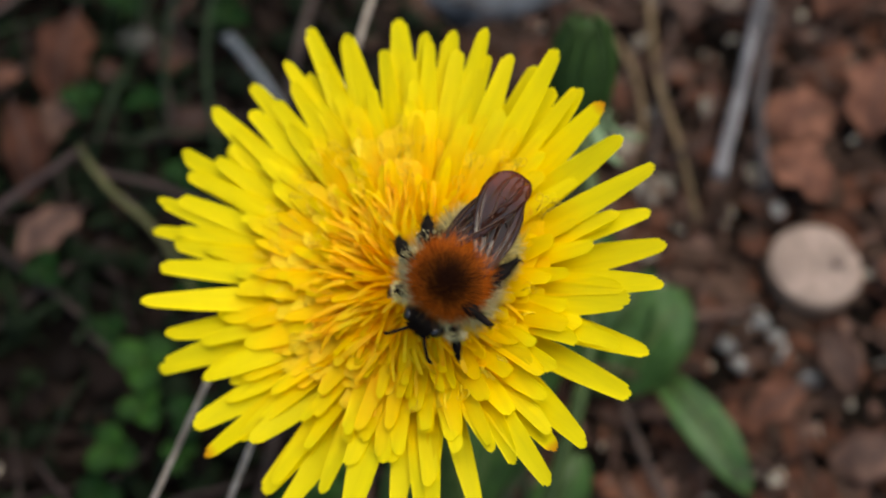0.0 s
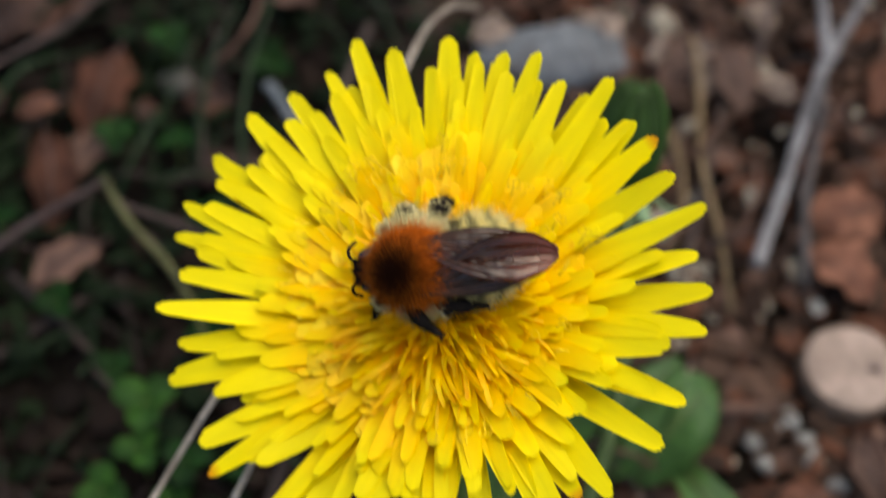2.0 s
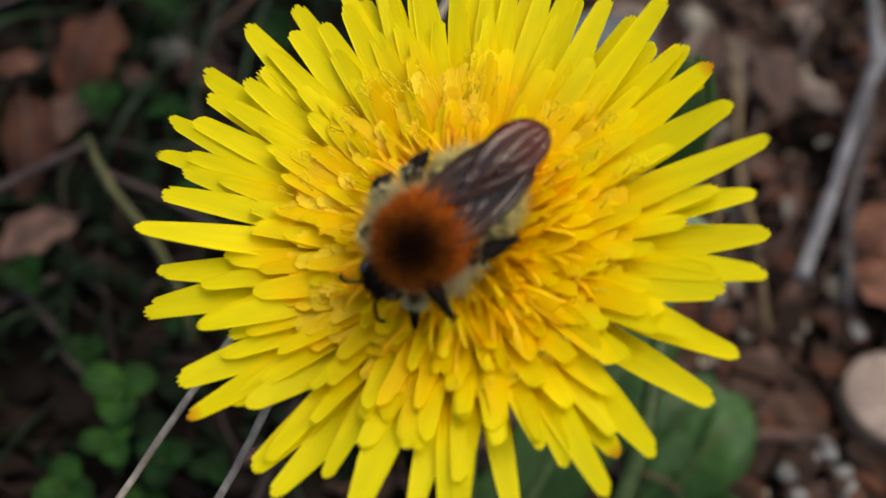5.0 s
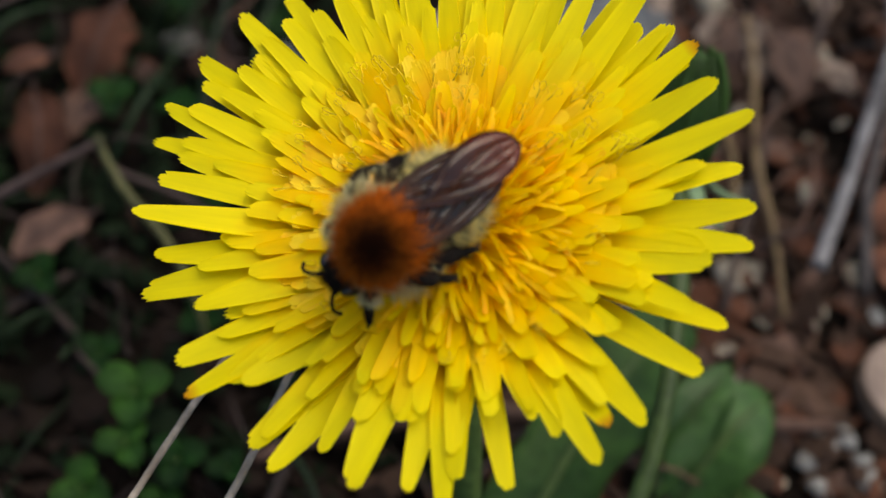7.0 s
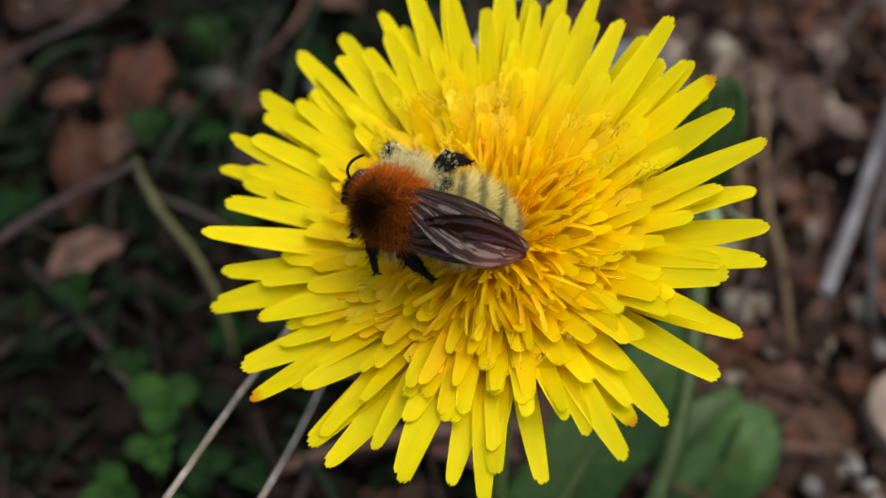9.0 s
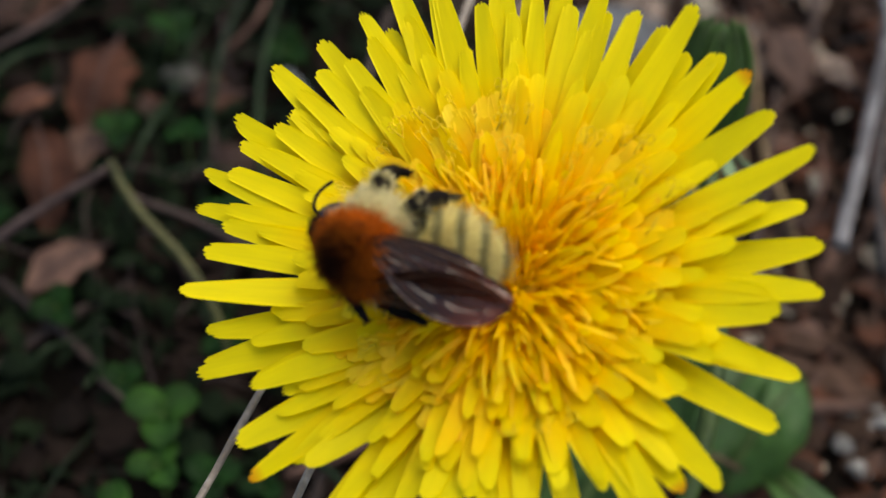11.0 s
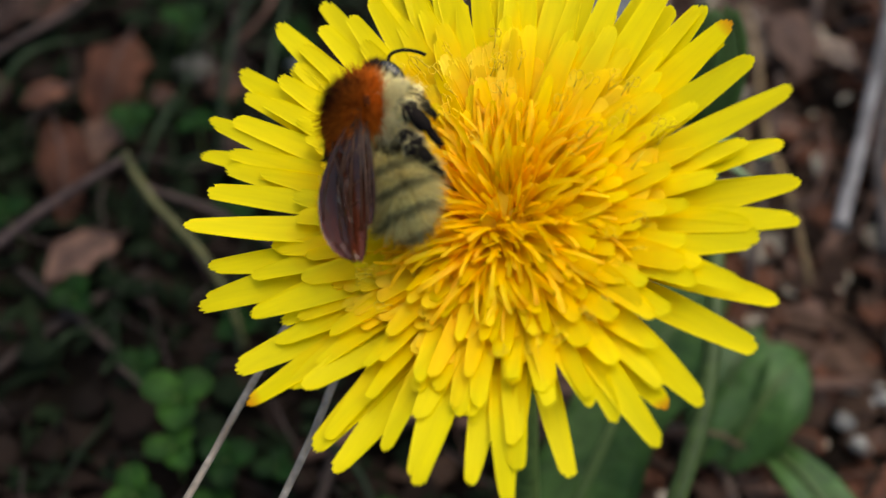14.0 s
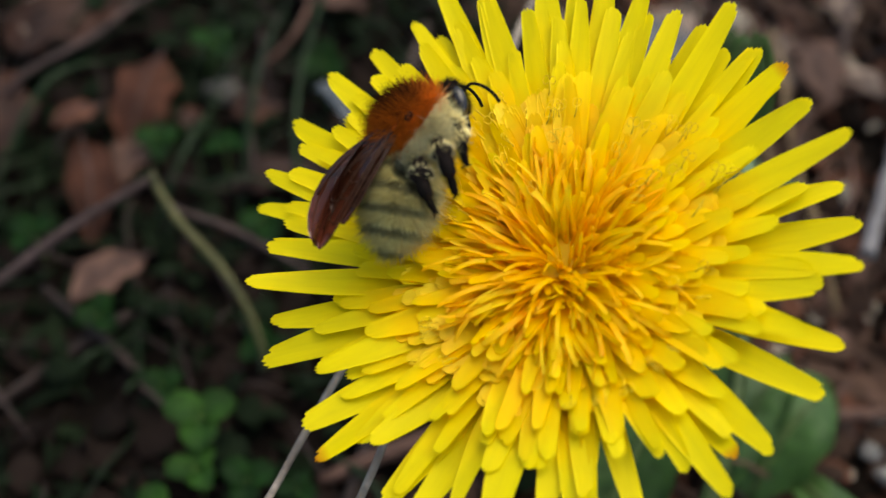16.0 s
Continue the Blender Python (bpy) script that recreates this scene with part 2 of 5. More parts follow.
def fur_mat(name, kind):
    """Hair whose colour follows the animal's own markings, in the part's space."""
    m, nodes, links, bsdf = node_mat(name)
    co = nodes.new("ShaderNodeTexCoord")
    sep = nodes.new("ShaderNodeSeparateXYZ")
    links.new(co.outputs["Object"], sep.inputs["Vector"])
    nz = nodes.new("ShaderNodeTexNoise")
    nz.inputs["Scale"].default_value = 1400
    links.new(co.outputs["Object"], nz.inputs["Vector"])

    def math(op, a, b, c=None):
        n = nodes.new("ShaderNodeMath")
        n.operation = op
        for i, v in enumerate((a, b, c)):
            if v is None:
                continue
            if isinstance(v, (int, float)):
                n.inputs[i].default_value = v
            else:
                links.new(v, n.inputs[i])
        return n.outputs["Value"]

    def mixed(fac, a, b):
        n = nodes.new("ShaderNodeMix")
        n.data_type = "RGBA"
        links.new(fac, n.inputs["Factor"])
        for key, v in (("A", a), ("B", b)):
            sock = [s for s in n.inputs if s.name == key and s.type == "RGBA"][0]
            if isinstance(v, tuple):
                sock.default_value = (*v, 1)
            else:
                links.new(v, sock)
        return [s for s in n.outputs if s.type == "RGBA"][0]

    def step(v, lo, hi):
        n = nodes.new("ShaderNodeMapRange")
        n.interpolation_type = "SMOOTHSTEP"
        n.inputs["From Min"].default_value, n.inputs["From Max"].default_value = lo, hi
        links.new(v, n.inputs["Value"])
        return n.outputs["Result"]

    x, y, z = sep.outputs["X"], sep.outputs["Y"], sep.outputs["Z"]
    geo = nodes.new("ShaderNodeNewGeometry")
    hair = geo.outputs["Random Per Island"]
    jit = math("MULTIPLY_ADD", math("ADD", math("MULTIPLY", nz.outputs["Fac"], 0.6), math("MULTIPLY", hair, 0.4)), 1.6 * MM, -0.8 * MM)
    tuft = math("ADD", math("MULTIPLY", hair, 0.7), math("MULTIPLY_ADD", nz.outputs["Fac"], 0.6, -0.15))
    if kind == "thorax":
        ginger = mixed(tuft, (0.24, 0.045, 0.005), (0.95, 0.26, 0.02))
        cream = mixed(tuft, (0.74, 0.63, 0.30), (1.0, 0.95, 0.60))
        dx = math("ADD", x, -0.9 * MM)
        d = math("SQRT", math("ADD", math("MULTIPLY", dx, dx), math("MULTIPLY", y, y)), 0.5)
        top = step(math("ADD", z, jit), -0.7 * MM, 0.1 * MM)
        body = mixed(top, cream, ginger)
        dark = math("MULTIPLY", math("SUBTRACT", 1.0, step(math("ADD", d, jit), 0.5 * MM, 3.5 * MM)), step(z, 0.5 * MM, 1.5 * MM))
        col = mixed(dark, body, (0.035, 0.010, 0.004))
    elif kind == "abdomen":
        cream = mixed(tuft, (0.70, 0.56, 0.20), (1.0, 0.93, 0.46))
        band = math("SINE", math("MULTIPLY", math("ADD", x, math("MULTIPLY", jit, 0.55)), 2 * math_pi / (1.45 * MM)), 0.0)
        b = step(band, -0.1, 1.0)
        b = math("MULTIPLY", b, math("MULTIPLY_ADD", step(z, -1.8 * MM, 0.4 * MM), 0.3, 0.36))
        col = mixed(b, cream, (0.05, 0.045, 0.035))
        px = math("ADD", x, -1.7 * MM)
        pz = math("ADD", z, -0.5 * MM)
        d = math("SQRT", math("ADD", math("MULTIPLY", px, px), math("MULTIPLY", pz, pz)), 0.5)
        col = mixed(math("SUBTRACT", 1.0, step(d, 0.65 * MM, 1.05 * MM)), col, (0.015, 0.012, 0.01))
    else:
        col = mixed(step(math("ADD", z, jit), -1.4 * MM, -1.0 * MM), (0.55, 0.47, 0.27), (0.018, 0.012, 0.01))
    links.new(col, bsdf.inputs["Base Color"])
    bsdf.inputs["Roughness"].default_value = 0.7
    bsdf.inputs["Specular IOR Level"].default_value = 0.1
    tr = nodes.new("ShaderNodeBsdfTranslucent")
    links.new(col, tr.inputs["Color"])
    mix = nodes.new("ShaderNodeMixShader")
    mix.inputs["Fac"].default_value = 0.55
    links.new(bsdf.outputs["BSDF"], mix.inputs[1])
    links.new(tr.outputs["BSDF"], mix.inputs[2])
    links.new(mix.outputs["Shader"], nodes["Material Output"].inputs["Surface"])
    return m


math_pi = math.pi
M_FUR_THORAX = fur_mat("fur_ginger", "thorax")
M_FUR_ABDOMEN = fur_mat("fur_banded_cream", "abdomen")
M_FUR_HEAD = fur_mat("fur_face", "head")
M_FUR_CREAM = surface("fur_cream", (0.80, 0.69, 0.35), (1.0, 0.94, 0.60), 900, rough=0.8, bump=0.1, leaf=0.55, spec=0.1)
M_CHITIN = surface("chitin_black", (0.004, 0.0035, 0.003), (0.013, 0.009, 0.008), 900, rough=0.75, bump=0.2, depth=0.05, spec=0.06)
M_EYE = surface("eye_black", (0.006, 0.005, 0.006), (0.014, 0.011, 0.011), 2500, rough=0.2, bump=0.2, depth=0.03, spec=0.5)
M_VEIN = surface("wing_vein_brown", (0.03, 0.012, 0.006), (0.07, 0.028, 0.012), 900, rough=0.4)


def wing_mat():
    m, nodes, links, bsdf = node_mat("wing_membrane_smoky_brown")
    co = nodes.new("ShaderNodeTexCoord")
    nz = nodes.new("ShaderNodeTexNoise")
    nz.inputs["Scale"].default_value = 420
    links.new(co.outputs["Object"], nz.inputs["Vector"])
    r = ramp(nodes, [(0.3, (0.012, 0.004, 0.0025)), (0.7, (0.045, 0.013, 0.006))])
    links.new(nz.outputs["Fac"], r.inputs["Fac"])
    sep = nodes.new("ShaderNodeSeparateXYZ")
    links.new(co.outputs["Object"], sep.inputs["Vector"])
    tipf = nodes.new("ShaderNodeMapRange")
    tipf.inputs["From Min"].default_value, tipf.inputs["From Max"].default_value = -5.5 * MM, -9.4 * MM
    links.new(sep.outputs["X"], tipf.inputs["Value"])
    tint = nodes.new("ShaderNodeMix")
    tint.data_type = "RGBA"
    links.new(tipf.outputs["Result"], tint.inputs[0])
    links.new(r.outputs["Color"], tint.inputs[6])
    tint.inputs[7].default_value = (0.13, 0.032, 0.016, 1)
    links.new(tint.outputs[2], bsdf.inputs["Base Color"])
    bsdf.inputs["Roughness"].default_value = 0.10
    bsdf.inputs["Specular IOR Level"].default_value = 0.5
    wv = nodes.new("ShaderNodeTexWave")
    wv.bands_direction = "Y"
    wv.inputs["Scale"].default_value = 330
    wv.inputs["Distortion"].default_value = 11
    wv.inputs["Detail"].default_value = 2
    mp = nodes.new("ShaderNodeMapping")
    mp.inputs["Rotation"].default_value = (0, 0, radians(38))
    mp.inputs["Scale"].default_value = (0.6, 1, 1)
    links.new(co.outputs["Object"], mp.inputs["Vector"])
    links.new(mp.outputs["Vector"], wv.inputs["Vector"])
    bp = nodes.new("ShaderNodeBump")
    bp.inputs["Strength"].default_value = 0.32
    bp.inputs["Distance"].default_value = 0.12 * MM
    links.new(wv.outputs["Fac"], bp.inputs["Height"])
    links.new(bp.outputs["Normal"], bsdf.inputs["Normal"])
    tr = nodes.new("ShaderNodeBsdfTransparent")
    tr.inputs["Color"].default_value = (0.62, 0.28, 0.11, 1)
    mix = nodes.new("ShaderNodeMixShader")
    mix.inputs["Fac"].default_value = 0.24
    links.new(bsdf.outputs["BSDF"], mix.inputs[1])
    links.new(tr.outputs["BSDF"], mix.inputs[2])
    links.new(mix.outputs["Shader"], nodes["Material Output"].inputs["Surface"])
    return m


M_WING = wing_mat()


# ---- mesh helpers ----
def mesh_of(name, verts, faces, material, smooth=True):
    me = bpy.data.meshes.new(name)
    me.from_pydata([tuple(v) for v in verts], [], faces)
    me.materials.append(material)
    if smooth:
        me.polygons.foreach_set("use_smooth", [True] * len(me.polygons))
    me.update()
    return me


def put(name, me, parent=None, m=None, label=""):
    ob = new(name, me)
    if parent is not None:
        ob.parent = parent
    if m is not None:
        ob.matrix_basis = m
    if label:
        ob["label"] = label
    return ob


def strap(L, W, bend=0.1, side=0.0, cup=0.12, twist=0.0, teeth=5, thick=0.12, n=8, shape=None, base_w=0.35):
    """Verts and faces of a thin strap along x: widens from its base, cupped across, with a toothed or rounded tip. Millimetres."""
    across = 5
    top, bot = [], []
    for i in range(n + 1):
        s = i / n
        if shape:
            w = W * shape(s)
        else:
            w = W * (base_w + (1 - base_w) * min(1, s / 0.78) ** 0.9) * (1 if s < 0.75 else 1 - 0.48 * ((s - 0.75) / 0.25) ** 1.8)
        zc = bend * L * math.sin(math.pi * s) * (0.6 + 0.4 * s)
        yc = side * L * s * s
        tw = twist * s
        for j in range(across):
            v = j / (across - 1) * 2 - 1
            x = s * L
            if i == n and teeth:
                x += L * (0.0 if j % 2 else 0.011) - min(0.045 * L, 0.32 * W) * abs(v) ** 2.5
            y0, z0 = v * w / 2, cup * W * (v * v - 0.3) + (0.03 * W if j % 2 == 0 else -0.02 * W)
            y = yc + y0 * math.cos(tw) - z0 * math.sin(tw)
            z = zc + y0 * math.sin(tw) + z0 * math.cos(tw)
            top.append((x * MM, y * MM, z * MM))
            bot.append((x * MM, y * MM, (z - thick) * MM))
    N = len(top)
    faces = []
    for i in range(n):
        for j in range(across - 1):
            a, b = i * across + j, i * across + j + 1
            c, d = a + across, b + across
            faces.append((a, c, d, b))
            faces.append((N + a, N + b, N + d, N + c))
        a, c = i * across, (i + 1) * across
        faces.append((a, N + a, N + c, c))
        a, c = a + across - 1, c + across - 1
        faces.append((a, c, N + c, N + a))
    for j in range(across - 1):
        a = n * across + j
        faces.append((a, N + a, N + a + 1, a + 1))
        faces.append((j, j + 1, N + j + 1, N + j))
    return top + bot, faces


def tube(points, radii, sides=8, wob=0.0, seed=0, cap=True):
    """Verts and faces of a tapered tube along points (mm)."""
    r0 = random.Random(seed)
    pts = [Vector(p) for p in points]
    verts, faces = [], []
    up = Vector((0.13, 0.31, 0.94))
    for i, p in enumerate(pts):
        d = (pts[min(i + 1, len(pts) - 1)] - pts[max(i - 1, 0)]).normalized()
        u = d.cross(up).normalized()
        v = u.cross(d)
        for k in range(sides):
            a = 2 * math.pi * k / sides
            r = radii[i] * (1 + wob * (r0.random() - 0.5))
            verts.append((p + (u * math.cos(a) + v * math.sin(a)) * r) * MM)
    for i in range(len(pts) - 1):
        for k in range(sides):
            a, b = i * sides + k, i * sides + (k + 1) % sides
            faces.append((a, b, b + sides, a + sides))
    if cap:
        faces.append(tuple(range(sides - 1, -1, -1)))
        faces.append(tuple(range((len(pts) - 1) * sides, len(pts) * sides)))
    return verts, faces


def joined(pieces):
    verts, faces = [], []
    for v, f in pieces:
        k = len(verts)
        verts += list(v)
        faces += [tuple(i + k for i in q) for q in f]
    return verts, faces


def spline(points, n):
    """Catmull-Rom points through the given ones."""
    p = [Vector(q) for q in points]
    p = [p[0] * 2 - p[1]] + p + [p[-1] * 2 - p[-2]]
    out = []
    for i in range(1, len(p) - 2):
        for k in range(n):
            t = k / n
            out.append(0.5 * (2 * p[i] + (p[i + 1] - p[i - 1]) * t + (2 * p[i - 1] - 5 * p[i] + 4 * p[i + 1] - p[i + 2]) * t * t
                              + (3 * p[i] - p[i - 1] - 3 * p[i + 1] + p[i + 2]) * t ** 3))
    return out + [p[-2]]


def blob(rx, ry, rz, seg=16, rings=10, rough=0.0, seed=0, fn=None):
    """Verts and faces of a rounded body (mm); fn reshapes a unit point."""
    verts, faces = [], []
    for i in range(rings + 1):
        th = math.pi * i / rings
        for k in range(seg):
            a = 2 * math.pi * k / seg
            q = Vector((math.cos(th), math.sin(th) * math.cos(a), math.sin(th) * math.sin(a)))
            if fn:
                q = fn(q)
            s = 1 + rough * noise.noise(q * 1.7 + Vector((seed * 3.1, seed, 0)))
            verts.append(Vector((q.x * rx, q.y * ry, q.z * rz)) * s * MM)
    for i in range(rings):
        for k in range(seg):
            a, b = i * seg + k, i * seg + (k + 1) % seg
            faces.append((a, b, b + seg, a + seg))
    return verts, faces


def ground_z(x, y):
    """Height of the soil in metres."""
    v = Vector((x * 28, y * 28, 0.3))
    far = min(1.0, 0.12 / max(0.12, math.hypot(x, y)))
    return (noise.noise(v) * 2.2 + noise.noise(v * 3.1) * 1.0) * MM * far - 0.5 * MM


# ---- ground ----
def build_ground():
    steps = [-60, -12, -3, -1, -0.45, -0.25] + [i * 0.004 - 0.16 for i in range(81)] + [0.25, 0.45, 1, 3, 12, 60]
    n = len(steps)
    verts = [(x, y + 0.03, ground_z(x, y + 0.03)) for y in steps for x in steps]
    faces = [(j * n + i, j * n + i + 1, (j + 1) * n + i + 1, (j + 1) * n + i) for j in range(n - 1) for i in range(n - 1)]
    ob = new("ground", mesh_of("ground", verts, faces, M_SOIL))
    return tagged(ob, "woodland soil under leaf litter, colour darkened for shade", "ground", kind="structure")


build_ground()


# ---- leaf litter: countless crumbs, needles and flakes ----
def build_litter(name, count, mat, x0, x1, y0, y1, size, seed, label, thin=0.12, lift=2.0):
    r = random.Random(seed)
    verts, faces = [], []
    for _ in range(count):
        x, y = r.uniform(x0, x1), r.uniform(y0, y1)
        L = size * r.uniform(0.4, 1.6)
        W = L * r.choice((0.12, 0.2, 0.45, 0.7))
        T = max(0.15, L * thin)
        m = Matrix.Translation((x, y, ground_z(x, y) + r.uniform(0.2, lift) * MM)) @ Euler((r.gauss(0, 0.35), r.gauss(0, 0.35), r.uniform(0, 6.3))).to_matrix().to_4x4()
        k = len(verts)
        pts = []
        for a, wx in ((-0.5, 0.5), (-0.15, 1.0), (0.25, 0.9), (0.5, 0.3)):
            bow = 0.12 * L * (1 - 4 * a * a)
            for s in (-0.5, 0.5):
                pts.append((a * L, s * W * wx * r.uniform(0.7, 1.2), bow))
                pts.append((a * L, s * W * wx * 0.9, bow - T))
        verts += [m @ (Vector(p) * MM) for p in pts]
        for i in range(3):
            a = k + i * 4
            faces += [(a, a + 2, a + 6, a + 4), (a + 1, a + 5, a + 7, a + 3), (a, a + 4, a + 5, a + 1), (a + 2, a + 3, a + 7, a + 6)]
        faces += [(k, k + 1, k + 3, k + 2), (k + 12, k + 14, k + 15, k + 13)]
    return tagged(new(name, mesh_of(name, verts, faces, mat, False)), label, "leaf litter", kind="stuff")


# left half takes the litter with shade painted into its colour
build_litter("dark_litter", 1500, M_LITTER_SHADED, -0.10, 0.0, -0.04, 0.12, 4.5, 4, "brown crumbs of bark and leaf on the soil, shade in their colour")
build_litter("bark_litter", 1700, M_LITTER, -0.01, 0.09, -0.04, 0.12, 4.5, 3, "brown crumbs of bark and leaf on the soil")
build_litter("red_litter", 900, M_LITTER_RED, 0.0, 0.09, -0.03, 0.10, 4.0, 5, "reddish brown flakes of rotting bark on the soil")
build_litter("cream_litter", 240, M_CREAM, 0.012, 0.08, -0.02, 0.10, 2.2, 8, "small cream chips of bark and leaf on the soil", lift=3.0)
build_litter("pale_litter", 700, M_DEAD_PINK, 0.005, 0.09, -0.03, 0.12, 3.2, 9, "pale pinkish bits of dry leaf on the soil")
build_litter("moss", 2600, M_MOSS, -0.10, 0.005, -0.03, 0.12, 3.0, 11, "green moss and tiny weeds on the soil, colour darkened for shade", lift=4.0)


def build_strands(name, count, mat, x0, x1, y0, y1, seed, label):
    """Thin dry stems lying in a tangle."""
    r = random.Random(seed)
    pieces = []
    for _ in range(count):
        x, y, a, L = r.uniform(x0, x1), r.uniform(y0, y1), r.uniform(0, 6.3), r.uniform(6, 22)
        if math.hypot(x - 49, y - 24) < 22:
            continue
        w, z = r.uniform(-0.5, 0.5), r.uniform(1.0, 6.0)
        pts = []
        for k in range(6):
            q = a + w * k * 0.35
            pts.append((x, y, max(1.0, z + 2.0 * math.sin(k * 1.1 + a))))
            x, y = x + math.cos(q) * L / 5, y + math.sin(q) * L / 5
        rad = r.uniform(0.10, 0.26)
        pieces.append(tube(pts, [rad, rad * 1.1, rad, rad * 0.9, rad * 0.8, rad * 0.5], 5, 0.2, seed))
    return tagged(new(name, mesh_of(name, *joined(pieces), mat)), label, "leaf litter", kind="stuff")


build_strands("dry_stem_litter", 130, M_DEAD_PINK, 5, 75, -15, 95, 31, "thin pale brown dry stems tangled on the litter")
build_strands("dark_stem_litter", 110, M_TWIG_PURPLE, -75, 60, -20, 95, 33, "thin dark brown stems tangled on the soil")
build_strands("green_stem_litter", 70, M_BLADE, -75, -5, -15, 95, 35, "thin dark green stems among the moss")


# ---- dead leaves ----
def dead_leaf_mesh(name, L, W, seed, mat):
    r = random.Random(seed)
    n, m = 10, 7
    top = []
    cu, cv, lob = r.uniform(0.1, 0.25), r.uniform(-0.3, 0.5), r.uniform(0.1, 0.3)
    for i in range(n + 1):
        s = i / n
        w = W * (math.sin(math.pi * min(1, s * 0.96 + 0.04)) ** 0.7) * (1 + lob * math.sin(s * 15 + seed))
        for j in range(m):
            v = j / (m - 1) * 2 - 1
            z = cu * L * (math.sin(math.pi * s)) + cv * W * v * v * 0.5 + 0.08 * W * noise.noise(Vector((s * 5, v * 2, seed)))
            top.append(((s - 0.5) * L, v * w / 2, z))
    N = len(top)
    verts = [Vector(p) * MM for p in top] + [Vector((p[0], p[1], p[2] - 0.25)) * MM for p in top]
    faces = []
    for i in range(n):
        for j in range(m - 1):
            a = i * m + j
            faces += [(a, a + m, a + m + 1, a + 1), (N + a, N + a + 1, N + a + m + 1, N + a + m)]
        for a, c in ((i * m, (i + 1) * m), (i * m + m - 1, (i + 1) * m + m - 1)):
            faces.append((a, N + a, N + c, c))
    return mesh_of(name, verts, faces, mat)


def dead_leaf(x, y, L, W, turn, seed, mat, label, lift=2.0, tip=0, roll=0):
    ob = new("dead_leaf", dead_leaf_mesh("dead_leaf", L, W, seed, mat))
    cu = random.Random(seed).uniform(0.1, 0.25)
    rib = [((k / 8 - 0.5) * L * (1.0 if k < 8 else 1.25), 0, cu * L * math.sin(math.pi * k / 8) + 0.1) for k in range(9)]
    put("leaf_rib", mesh_of("leaf_rib", *tube(rib, [0.10 + 0.015 * k for k in range(9)], 6), M_TWIG_PURPLE), ob)
    ob.matrix_basis = pose(x * MM, y * MM, ground_z(x * MM, y * MM) + lift * MM, roll, tip, turn)
    return tagged(ob, label, "leaf", "dead leaves on the ground")


BROWN = "curled brown dead leaf lying on the soil"
PALE = "small pale dry dead leaf lying on the litter"
PINK = "pale pinkish brown dead leaf lying on the soil"
